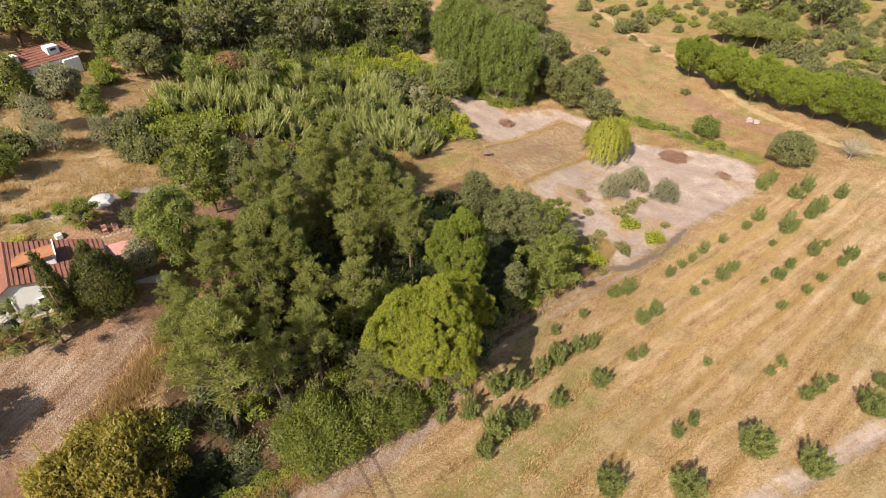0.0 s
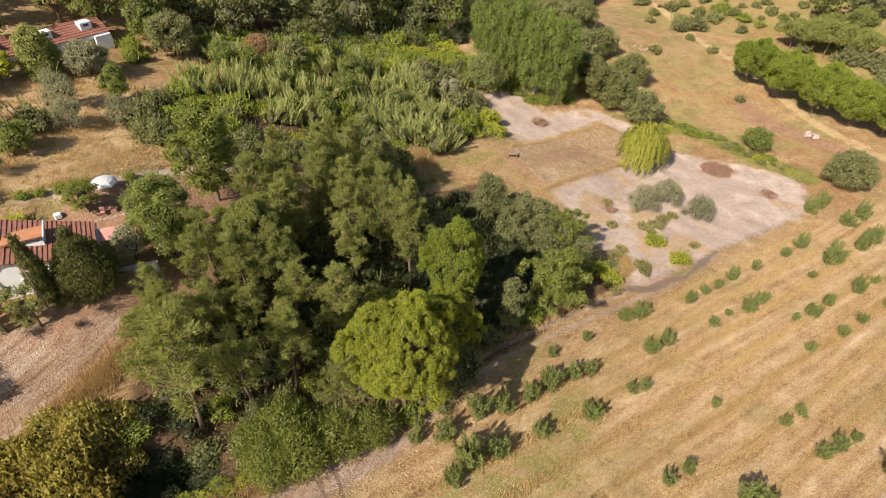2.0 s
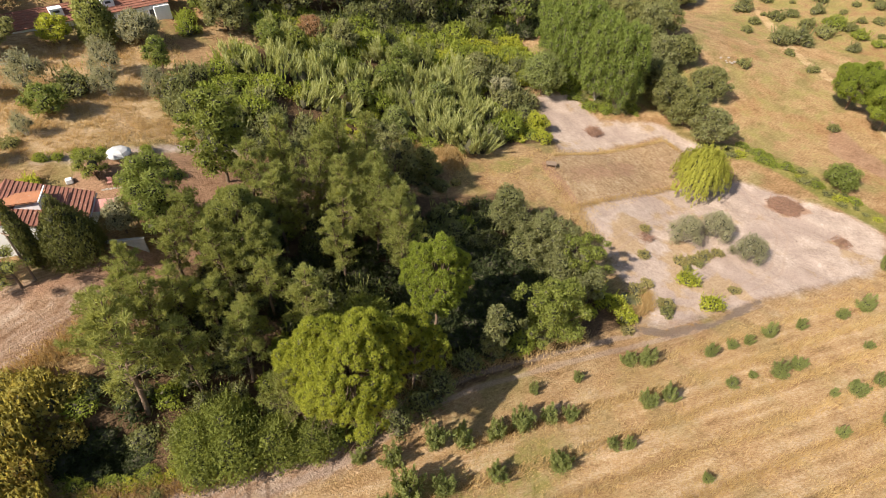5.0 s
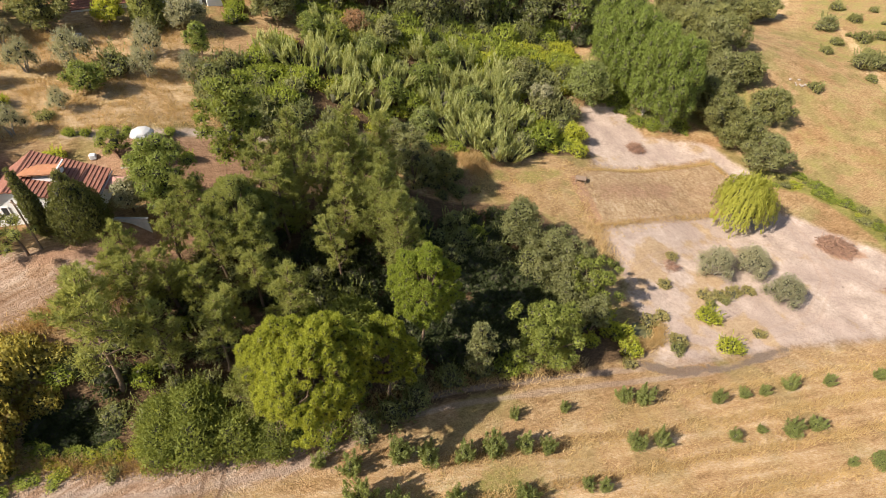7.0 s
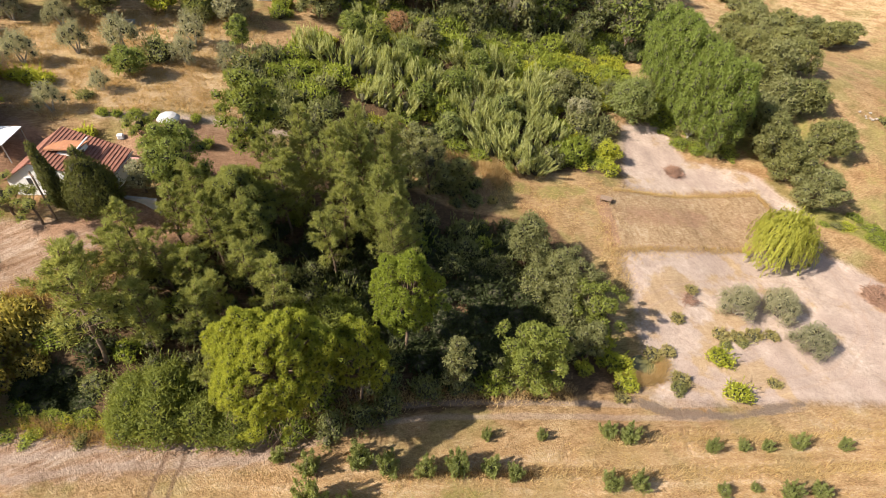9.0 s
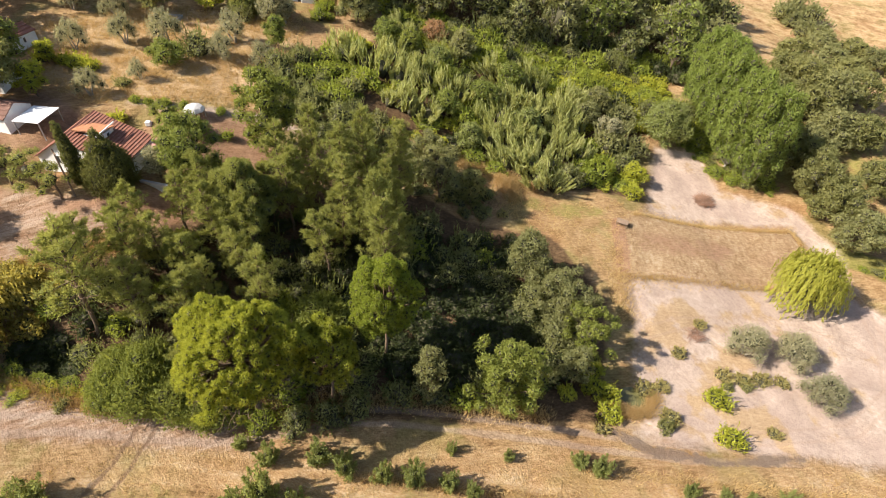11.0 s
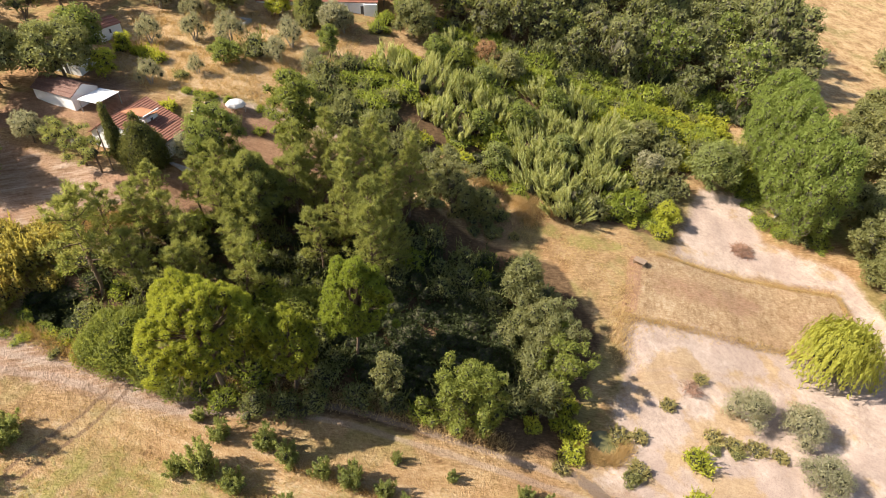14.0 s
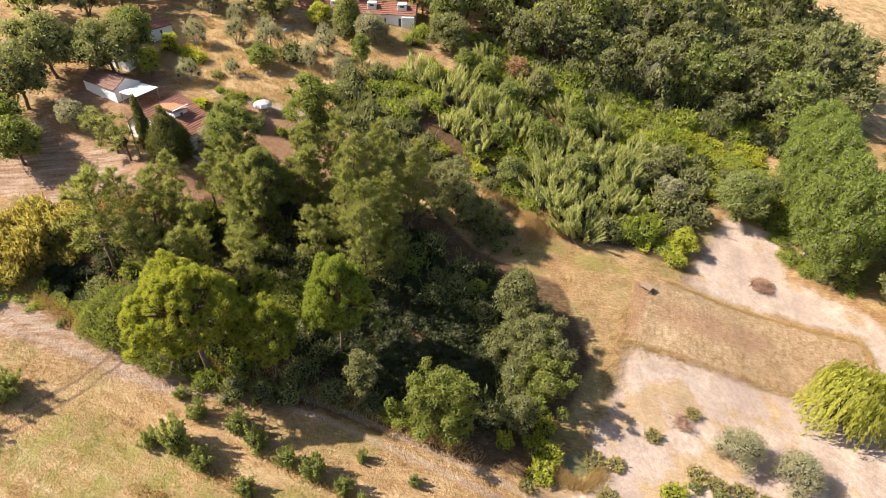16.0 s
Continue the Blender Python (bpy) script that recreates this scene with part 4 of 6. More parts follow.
cyp = plant("cypress_tree", *column_tree(60, 8.2, 2.9, 0.32, "cypress", n=30, bulge=0.1, cover=0.8, clump=0.42, taper=(1.3, 1.0)), "broad ragged dark green cypress against white house", "cypress tree")
cyp.matrix_basis = spot(-33.7, 40.4, 1.0, 0.3)
thin = plant("cypress_tree", *column_tree(61, 8.8, 0.75, 0.3, "cypress", n=26), "slender dark cypress leaning beside white house", "cypress tree")
thin.matrix_basis = spot(-35.8, 37.8, 1.0, 0.3, 0.1, 1.0, (0, -3))

# undergrowth below the pines
BUSHES = {}


def bush_kind(key, seed, H, R, mat, label, category="bush", name="bush", **kw):
    BUSHES[key] = [plant(name, *bush(seed + i, H, R, mat=mat, **kw), label, category) for i in range(2)]
    BUSHES[key].append([])


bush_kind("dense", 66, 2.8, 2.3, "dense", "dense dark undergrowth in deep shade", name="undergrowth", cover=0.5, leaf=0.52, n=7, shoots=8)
bush_kind("thick", 62, 2.6, 2.3, "bramble", "tangled bramble and vine thicket", name="thicket_bush", cover=0.66, leaf=0.52, n=8, shoots=12)
bush_kind("bramble", 70, 2.6, 2.1, "bramble", "dense bramble thicket of dark green leaves", name="bramble", cover=0.66, leaf=0.42, n=9, shoots=14)
bush_kind("shade", 74, 3.4, 2.2, "wood", "leafy undergrowth bush in the shade of pines", name="undergrowth_bush", cover=0.52, leaf=0.46, n=8, shoots=14)
bush_kind("grey", 78, 3.2, 2.0, "oak_grey", "grey-green rounded bush among taller plants", name="bush", cover=0.72, leaf=0.56, n=8, shoots=10)
bush_kind("bright", 82, 1.9, 1.6, "bright", "low bright yellow-green bush", name="leafy_bush", cover=0.7, leaf=0.42, n=8, shoots=14)
bush_kind("vine", 86, 2.0, 2.1, "vine", "mound of yellowing brown-edged vine leaves", name="vine_mound", leaf=0.36, n=12, wide=0.7, shoots=24)
bush_kind("round", 90, 4.4, 2.7, "fig", "tall rounded light green bush", name="tall_bush", leaf=0.34, n=20, shoots=46)
bush_kind("scrub", 94, 1.7, 1.5, "scrub", "low scrub bush in dry grass", name="scrub_bush", cover=0.7, leaf=0.46, n=7, shoots=8)


bush_kind("faded", 98, 1.1, 1.3, "faded", "low yellowish half-dry bush on bare soil", name="dry_bush", cover=0.5, leaf=0.36, n=7, up=0.9, shoots=40)


def grow(key, x, y, size=1.0, tall=1.0):
    BUSHES[key][2].append(spot(x, y, size, turn(), 0.12, tall))


def fill(poly, gap, choose, seed, tries=4000, limit=400):
    """Scatters points in a polygon, at least gap apart."""
    rr = random.Random(seed)
    px, py = [p[0] for p in poly], [p[1] for p in poly]
    got = []
    for _ in range(tries):
        x, y = rr.uniform(min(px), max(px)), rr.uniform(min(py), max(py))
        if len(got) < limit and inside(poly, np.array([x]), np.array([y]), 0.3)[0] > 0.9 and all((x - a) ** 2 + (y - b) ** 2 > gap * gap for a, b in got):
            got.append((x, y))
            choose(x, y, rr)
    return got


# in this area all bushes take the leaf colour darkened for shade
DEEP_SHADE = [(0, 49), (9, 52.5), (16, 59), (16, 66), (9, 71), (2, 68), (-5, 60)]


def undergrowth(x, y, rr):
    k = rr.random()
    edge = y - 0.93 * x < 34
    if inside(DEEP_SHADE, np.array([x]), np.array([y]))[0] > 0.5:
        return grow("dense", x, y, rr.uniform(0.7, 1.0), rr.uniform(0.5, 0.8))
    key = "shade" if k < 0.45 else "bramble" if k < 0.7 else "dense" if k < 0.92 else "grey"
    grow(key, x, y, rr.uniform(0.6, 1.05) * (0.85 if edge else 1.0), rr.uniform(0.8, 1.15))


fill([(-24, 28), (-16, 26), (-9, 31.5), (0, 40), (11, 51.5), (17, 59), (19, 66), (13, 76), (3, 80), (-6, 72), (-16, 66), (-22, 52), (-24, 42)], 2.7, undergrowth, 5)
# more low bushes with the shade painted into their leaves
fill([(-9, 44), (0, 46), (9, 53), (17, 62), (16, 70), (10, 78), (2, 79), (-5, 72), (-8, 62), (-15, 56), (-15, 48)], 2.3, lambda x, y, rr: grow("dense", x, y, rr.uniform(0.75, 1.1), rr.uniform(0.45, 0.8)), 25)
def ditch_side(x, y, rr):
    """Vines and brambles round the ditch, sparse low growth in shade-darkened leaf colour down in it."""
    deep = ((x + 19.9) * 0.87 + (y - 24.9) * 0.5) ** 2 / 14 + ((y - 24.9) * 0.87 - (x + 19.9) * 0.5) ** 2 / 7
    if deep < 1:
        return grow("dense", x, y, rr.uniform(0.6, 0.9), 0.45)
    run, side = (x + 19.9) * 0.87 + (y - 24.9) * 0.5, (x + 19.9) * 0.5 - (y - 24.9) * 0.87
    if side > 1.8 and run > -3.5:
        return grow("bramble", x, y, rr.uniform(0.45, 0.65), 0.35)
    if run < -3.5 and abs(side) < 4.5:
        return grow("vine", x, y, rr.uniform(0.8, 1.0), rr.uniform(1.5, 2.0))
    yellow = x + 0.6 * y < -8.5
    grow("vine" if yellow or rr.random() < 0.35 else "bramble", x, y, rr.uniform(0.65, 0.95), rr.uniform(0.9, 1.4) if yellow else rr.uniform(0.6, 1.1))


fill([(-31, 20.5), (-30.5, 26), (-24, 30), (-19.5, 26.5), (-15.5, 22.5), (-21, 14), (-27, 9)], 1.9, ditch_side, 6)
for x, y, s in ((-11.6, 27.6, 0.85), (-9.4, 29.4, 1.0), (-6.6, 31.4, 0.95), (-3.8, 33.2, 0.85), (-13.2, 29.4, 0.8), (-11.2, 31.0, 1.0)):
    grow("round", x, y, s)
fill([(-24.4, 20.2), (-13.4, 26.4), (-12.6, 24.0), (-22.2, 17.8)], 1.0, lambda x, y, rr: grow(rr.choice(("bramble", "scrub", "bright", "faded")), x, y, rr.uniform(0.35, 0.6), rr.uniform(0.4, 0.8)), 42)
# ditch floor: bushes whose near-black colour stands for its shade
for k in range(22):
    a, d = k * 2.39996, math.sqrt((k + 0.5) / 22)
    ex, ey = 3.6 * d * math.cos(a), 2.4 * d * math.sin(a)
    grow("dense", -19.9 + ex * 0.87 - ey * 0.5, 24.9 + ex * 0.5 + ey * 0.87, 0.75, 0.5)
for x, y, s, key in ((-7.4, 46.4, 1.1, "thick"), (-5.2, 48.2, 1.2, "round"), (-3.4, 45.6, 1.0, "thick"), (-8.8, 49.0, 1.0, "bramble"), (-6.2, 43.6, 0.9, "round"), (-10.4, 45.4, 1.1, "thick")):
    grow(key, x, y, s, 0.9)
for x, y, s in ((22.2, 66.4, 0.9), (20.6, 68.6, 0.8), (20.2, 63.4, 0.7)):
    grow("bright", x, y, s, 1.2)

for x, y, s in ((-2.6, 35.0, 0.8), (0.4, 36.4, 0.7), (2.8, 38.8, 0.75), (-3.8, 38.6, 1.0), (4.2, 41.6, 0.8), (-1.0, 40.5, 1.0), (5.6, 44.2, 0.8)):
    grow("thick" if x < 1 else "shade", x, y, s, 1.0)

# ---- thicket and reeds behind the grove ----
REEDS = [plant("reed_clump", *reed_clump(100 + i, 5.6, 2.0), "stand of giant cane with arching grey-green leaves", "reeds", "cane stands") for i in range(3)]
reed_spots = [[], [], []]
STANDS = [(-41.4, 92.8), (-37.6, 88.6), (-33.8, 92.0), (-28.3, 95.3), (-27.4, 86), (-19.2, 94.5), (-19.4, 103.9), (-15.1, 108.6), (-14.6, 115.4), (-46.6, 100.7), (-37.1, 101.9), (-29.1, 108.8), (-31.4, 84), (-10.4, 106.0), (-9.4, 92.4), (-23.6, 113), (-43.4, 85.6), (-10.2, 91.7), (-8.6, 96.1), (-9.3, 102.2), (-11.0, 109.6), (-13.5, 97.9), (-14.4, 105.7), (-15.2, 92.9), (-7.0, 104.1), (-4.6, 92.5), (-18.6, 99.7)]
for i, (x, y) in enumerate(STANDS):
    for dx, dy in ((0, 0), (2.3, 1.2)):
        reed_spots[rnd.randrange(3)].append(spot(x + dx + rnd.uniform(-0.6, 0.6), y + dy + rnd.uniform(-0.6, 0.6), rnd.uniform(0.75, 1.15), turn()))
for ob, spots in zip(REEDS, reed_spots):
    set_out(ob, spots)


def thicket(x, y, rr):
    if any((x - a) ** 2 + (y - b) ** 2 < 6 for a, b in STANDS):
        return
    k = rr.random()
    grow("thick" if k < 0.42 else "dense" if k < 0.5 else "grey" if k < 0.6 else "bright", x, y, rr.uniform(0.7, 1.25), rr.uniform(0.5, 1.3))


fill(THICKET, 3.0, thicket, 7, 6000, 260)
for i, (x, y, H, R, m) in enumerate(((-33.6, 98.4, 5.6, 2.7, "shrub"), (-23.6, 108.0, 5.8, 2.8, "oak"), (-22.6, 99.0, 6.2, 2.6, "oak"), (-39.6, 97.0, 5.6, 2.4, "fig"), (-24.4, 91.0, 5.4, 2.3, "oak"), (-14.0, 101.0, 5.6, 2.6, "shrub"),
                                     (-34.8, 106.6, 6.2, 2.8, "oak_grey"), (-9.6, 114.2, 5.2, 2.7, "oak_grey"), (-11.2, 121.6, 4.8, 2.8, "oak_grey"), (-43.6, 95.6, 6.0, 2.4, "oak"), (-17.0, 88.6, 5.0, 2.2, "shrub"))):
    oak(300 + i, x, y, H, R, m, "bushy many-stemmed tree rising out of cane and brambles", 18, 0.95, 0.46, 0.05, "thicket_tree", irregular=0.35)
oak(313, -4.0, 113.9, 5.6, 2.7, "olive", "silver-grey bushy tree at the thicket edge", 22, 0.85, 0.42, 0.05, "thicket_tree", irregular=0.35)
oak(314, 4.4, 108.8, 3.6, 2.2, "bright", "bright yellow-green bushy tree at the thicket edge", 16, 0.8, 0.4, 0.04, "thicket_tree", irregular=0.35)
oak(312, -41.2, 106.2, 4.6, 2.4, "russet", "half-withered reddish tree at the wood's edge", 16, 0.8, 0.42, 0.1, "withered_tree", irregular=0.35)
for x, y, key, s in ((-30.5, 98.2, "round", 1.0), (-3, 112.2, "grey", 1.6), (6.6, 104.8, "bright", 1.2), (-2.4, 97, "grey", 1.3), (-6.4, 122.3, "grey", 1.5), (-36.6, 72, "shade", 1.1), (-31.2, 73.3, "shade", 1.2),
                     (4.0, 107.5, "bright", 1.2), (2.0, 110.5, "shade", 1.1), (0.5, 116.0, "grey", 1.3), (-34.5, 68.0, "shade", 1.0), (-26.0, 75.0, "grey", 1.0), (-21.5, 78.0, "shade", 0.9)):
    grow(key, x, y, s)

fill([(-27, 117), (-17, 116), (-3, 126), (-2, 138), (-8, 145), (-17, 138), (-26, 126)], 2.2, lambda x, y, rr: grow("bright" if rr.random() < 0.68 else rr.choice(("thick", "scrub", "bramble")), x, y, rr.uniform(0.8, 1.4), rr.uniform(0.45, 1.0)), 21)
fill([(-38, 112), (-31, 121), (-26, 128), (-15, 138), (-5, 146), (-4, 154), (-18, 150), (-30, 138), (-42, 122)], 3.0, lambda x, y, rr: grow(rr.choice(("dense", "shade", "thick")), x, y, rr.uniform(0.9, 1.4), rr.uniform(0.7, 1.2)), 26)
fill([(-56, 104), (-48, 100), (-38, 103), (-27, 112), (-25, 127), (-32, 127), (-40, 116), (-52, 112)], 2.5, lambda x, y, rr: grow(rr.choice(("bright", "bright", "thick", "thick", "grey", "shade")), x, y, rr.uniform(0.8, 1.3), rr.uniform(0.5, 1.1)), 24)
fill([(-20, 72), (-15, 75), (-6, 79), (-9, 82), (-22, 80)], 2.8, lambda x, y, rr: grow("grey" if rr.random() < 0.6 else "scrub", x, y, rr.uniform(0.5, 0.9)), 22)
fill([(-22, 71), (-14, 73), (-6, 77), (-3, 82), (-9, 82.5), (-16, 81), (-25, 77)], 2.1, lambda x, y, rr: grow(rr.choice(("grey", "scrub", "shade", "faded")), x, y, rr.uniform(0.4, 0.85), rr.uniform(0.7, 1.2)), 41)
oak(55, -15.6, 77.4, 8.6, 2.6, "oak_grey", "thin oak with see-through crown", 24, 0.8, 0.36, 0.15, irregular=0.4)
oak(56, -8.2, 79.0, 6.4, 2.2, "scrub", "thin oak with see-through crown", 20, 0.7, 0.36, 0.15, irregular=0.4)
fill([(-44, 68), (-36, 66), (-26, 70), (-22, 80), (-38, 82)], 3.4, lambda x, y, rr: grow("shade" if rr.random() < 0.5 else "grey", x, y, rr.uniform(0.7, 1.1)), 23)

BEHIND = [(26.0, 143.8, 8.0, 4.2), (30.8, 147.0, 7.0, 4.0), (20.4, 149.0, 8.0, 4.2), (24.0, 138.4, 7.4, 3.6), (14.6, 148.0, 8.0, 4.2), (17.0, 154.5, 9.0, 4.6), (22.5, 154.0, 8.5, 4.6), (26.0, 159.0, 8.0, 4.4), (12.0, 157.0, 8.0, 4.2), (17.8, 168.0, 8.0, 4.6), (10.0, 173.0, 7.5, 4.2), (22.0, 164.0, 7.6, 4.0), (25.0, 196.0, 6.5, 4.2), (30.0, 194.0, 6.5, 4.0), (33.5, 200.0, 6.0, 4.0), (11.0, 200.0, 5.0, 3.4), (18.0, 200.0, 5.5, 3.8)]
# ---- poplars, oaks and willow round the far clearing ----
pops = [plant("poplar_tree", *broad_tree(120 + i, 18.6, 4.7, 0.03, 0.40, 0.98, 96, "alder", 0.78, BARK_PALE, 0.55, 0.2, 0.9, 1.5), "tall dense fresh green poplar beside clearing", "poplar tree", "poplars by the clearing") for i in range(2)]
set_out(pops[0], [spot(18.8, 126.0, 1.0, 0.2), spot(9.6, 132.6, 1.0, 2.2), spot(2.0, 139.6, 0.92, 4.2)])
set_out(pops[1], [spot(14.2, 127.8, 1.02, 1.2), spot(6.0, 136.0, 0.98, 3.2)])
fill([(5, 128.5), (16, 123.5), (24, 126.5), (22, 131), (14, 134)], 1.7, lambda x, y, rr: grow(rr.choice(("bramble", "scrub", "thick")), x, y, rr.uniform(0.5, 0.9), rr.uniform(0.4, 0.9)), 27)
fill([(-3, 122), (2, 127), (9, 129), (8, 136), (0, 138), (-4, 130)], 2.2, lambda x, y, rr: grow(rr.choice(("thick", "bright", "shade", "bramble")), x, y, rr.uniform(0.9, 1.3), rr.uniform(0.8, 1.4)), 28)
oak(130, 2.9, 123.6, 9.2, 4.4, "shrub", "rounded green tree shading the end of clearing", 34, 1.3, 0.5, 0.12)
for i, (x, y, H, R) in enumerate(((29.0, 129.0, 9.8, 4.6), (33.0, 127.0, 9.0, 4.2), (38.6, 122.8, 7.4, 4.6), (37.6, 138.6, 7.2, 4.2), (26.2, 133.0, 9.0, 4.0))):
    oak(131 + i, x, y, H, R, "oak_grey" if i == 2 else "scrub", "dark rounded oak beside poplars", 34, 1.05, 0.48, 0.05, irregular=0.34)
for i, (x, y, H, R) in enumerate(BEHIND):
    oak(137 + i, x, y, H, R, "scrub" if i % 3 else "oak_grey", "dull green oak on the slope behind poplars", 26, 1.25, 0.62, 0.05, irregular=0.34)
will = plant("willow_tree", *willow_tree(140, 8.8, 5.1), "yellow-green willow with hanging strands", "willow tree")
will.matrix_basis = spot(35.4, 103.6, 1.0, 0.0)

# ---- the bare clearing ----
olives = [plant("olive_tree", *olive_tree(150 + i, 4.6, 2.5), "small grey-green olive tree on bare soil", "olive tree", "olives of the clearing") for i in range(3)]
for ob, (x, y, s) in zip(olives, ((33.1, 87.2, 1.1), (38.1, 90.8, 1.1), (42.8, 86.5, 1.0))):
    ob.matrix_basis = spot(x, y, s, turn())
for x, y, key, s in ((33.2, 76.6, "bright", 1.05), (36.5, 72.5, "bright", 1.0), (35.3, 81.7, "scrub", 0.6), (30.4, 68.6, "scrub", 0.7), (33.5, 79.8, "scrub", 0.55), (25.0, 64.9, "bright", 1.0), (23.4, 67.2, "bright", 0.9)):
    grow(key, x, y, s, 0.9)
for x, y, s in ((26.8, 86.7, 0.75), (26.8, 79.9, 0.8), (32.6, 81.0, 0.95), (34.6, 82.4, 0.9), (36.4, 84.2, 0.95), (38.4, 85.8, 0.8), (40.1, 77.2, 0.7), (30.2, 69.9, 1.0), (26.3, 71.6, 1.0), (27.6, 73.4, 0.8), (25.2, 62.8, 0.7)):
    grow("faded", x, y, s, 0.8)
fill([(40, 118), (46, 121), (54, 116.5), (62, 107.5), (68, 104), (64, 111), (54, 121), (44, 126)], 1.8, lambda x, y, rr: grow(rr.choice(("bright", "bramble", "scrub")), x, y, rr.uniform(0.4, 1.0), rr.uniform(0.4, 0.7)), 8)
oak(160, 73.9, 101.4, 7.2, 4.4, "oak_grey", "round grey-green holm oak at the clearing edge", 34, 1.2, 0.45, 0.06)
oak(161, 61.6, 115.0, 4.6, 2.9, "oak", "round dark oak bush in green strip", 20, 1.0, 0.4, 0.05)
dead = tagged(new("dead_tree"), "leafless grey tree beside bare track", "tree")
part("bare_crown", bare_tree(170, 5.4, 3.6), None, dead)
dead.matrix_basis = spot(88.0, 103.0, 1.0, 0.4)

for x, y, s in ((-3.3, 213.7, 1.7), (-2.3, 221.1, 1.5), (2.5, 219.0, 1.8), (0.1, 210.9, 1.3), (8.6, 205.3, 1.8), (5.0, 207.7, 1.4)):
    grow("grey", x, y, s, 1.1)
far_pines = []
# row of stone pines
row = [plant("stone_pine", *stone_pine(180 + i, 10.2, 5.1, 6.8, 0.46, 1.0, "dome_pine", 66), "broad stone pine in a row above dry slope", "pine tree", "row of stone pines") for i in range(2)]
row_spots = [[], []]
for i, (x, y, s) in enumerate(((68.2, 146.0, 0.98), (73.6, 139.4, 1.0), (79.2, 132.0, 1.08), (85.0, 126.4, 0.98), (90.2, 122.4, 1.02), (95.6, 117.2, 1.06), (100.2, 110.6, 0.98))):
    row_spots[i % 2].append(spot(x, y, s, turn()))
for ob, spots in zip(row, row_spots):
    set_out(ob, spots)
for x, y, key, s in ((57.6, 193, "scrub", 1.6), (58.9, 181, "scrub", 1.3), (68.5, 183, "scrub", 1.8), (63, 161, "scrub", 1.0), (46, 154.6, "scrub", 1.2), (58.2, 168.3, "scrub", 0.9), (64.4, 136.5, "scrub", 0.9),
                     (88, 164, "grey", 1.2), (96, 158, "grey", 1.5), (115, 160, "grey", 1.6), (102.4, 147.4, "grey", 1.4), (110, 140, "grey", 1.3), (120.7, 153, "bramble", 1.6)):
    grow(key, x, y, s)
fill([(48, 178), (60, 172), (72, 186), (95, 178), (130, 180), (130, 215), (50, 215)], 5.5, lambda x, y, rr: grow("scrub" if rr.random() < 0.75 else "grey", x, y, rr.uniform(0.6, 1.5)), 9, 4000, 60)
for x, y, s in ((84.5, 165.5, 0.95), (88.0, 162.8, 0.9), (91.4, 160.6, 1.0), (96.0, 162.0, 0.9), (99.8, 159.0, 0.95), (101.0, 168.0, 1.0), (94.0, 169.0, 0.9)):
    far_pines.append(spot(x, y, s, turn(), 0.2, rnd.uniform(0.8, 1.0)))
fill([(70, 168), (84, 178), (112, 150), (124, 124), (160, 124), (160, 196), (72, 196)], 5.0, lambda x, y, rr: grow(rr.choice(("scrub", "scrub", "grey", "bramble", "shade")), x, y, rr.uniform(0.7, 1.5), rr.uniform(0.6, 1.0)), 31, 4000, 70)
fill([(92, 150), (108, 132), (128, 120), (150, 130), (150, 170), (110, 172)], 5.0, lambda x, y, rr: grow("scrub" if rr.random() < 0.5 else "grey", x, y, rr.uniform(0.7, 1.5)), 10)

# ---- far woods and olive slope ----
woods = [plant("oak_tree", *broad_tree(200 + i, H, R, foot, 0.78, 1.3, n, m, 0.44, None, 0.5, irr), label, "tree", "far wood")
         for i, (H, R, foot, n, m, irr, label) in enumerate(((9.0, 4.6, 0.12, 22, "wood", 0.3, "dark green oak of the far wood"), (11.0, 4.4, 0.15, 24, "wood", 0.35, "dark green oak of the far wood"),
                                                             (9.5, 4.8, 0.12, 22, "oak_grey", 0.3, "grey-green oak of the far wood"), (12.5, 3.8, 0.12, 24, "oak", 0.4, "tall narrow green tree of the far wood"), (9.0, 4.2, 0.15, 20, "pine", 0.35, "olive-green tree of the far wood")))]
wood_spots = [[] for _ in woods]


def wood(x, y, rr):
    k = rr.choice((0, 0, 0, 1, 1, 2, 3, 4))
    wood_spots[k].append(Matrix.LocRotScale((x, y, at(x, y, 0.2)), Euler((0, 0, rr.uniform(0, 6.28))), (s := rr.uniform(0.85, 1.3), s, s * rr.uniform(0.85, 1.4))))


fill([(-54, 106), (-43, 114), (-33, 121), (-28, 129), (-22, 134), (-16, 141), (-6, 148), (-2, 160), (-8, 176), (-19, 190), (-34, 200), (-60, 198), (-72, 150), (-66, 118)], 5.9, wood, 12, 7000, 110)
for i, (x, y, s) in enumerate(((-8.5, 149.5, 1.2), (-15.0, 158.0, 1.3), (-30.0, 131.0, 1.1))):
    snag = tagged(new("dead_tree"), "bleached leafless tree among green oaks", "tree")
    part("bare_crown", bare_tree(320 + i, 8.6, 2.6, 16), None, snag)
    snag.matrix_basis = spot(x, y, s, turn())
fill([(-90, 100), (-70, 96), (-58, 99), (-56, 112), (-70, 140), (-95, 130)], 6.5, wood, 13, 2000, 26)
fill([(-100, 60), (-86, 50), (-76, 62), (-78, 76), (-72, 86), (-96, 96)], 7.5, wood, 14, 2000, 16)
fill([(-120, 20), (-80, 18), (-76, 34), (-84, 46), (-120, 50)], 7.5, wood, 15, 2000, 16)
fill([(95, 176), (112, 170), (128, 176), (128, 196), (100, 200)], 7.0, wood, 17, 1500, 9)
for ob, spots in zip(woods, wood_spots):
    set_out(ob, spots)
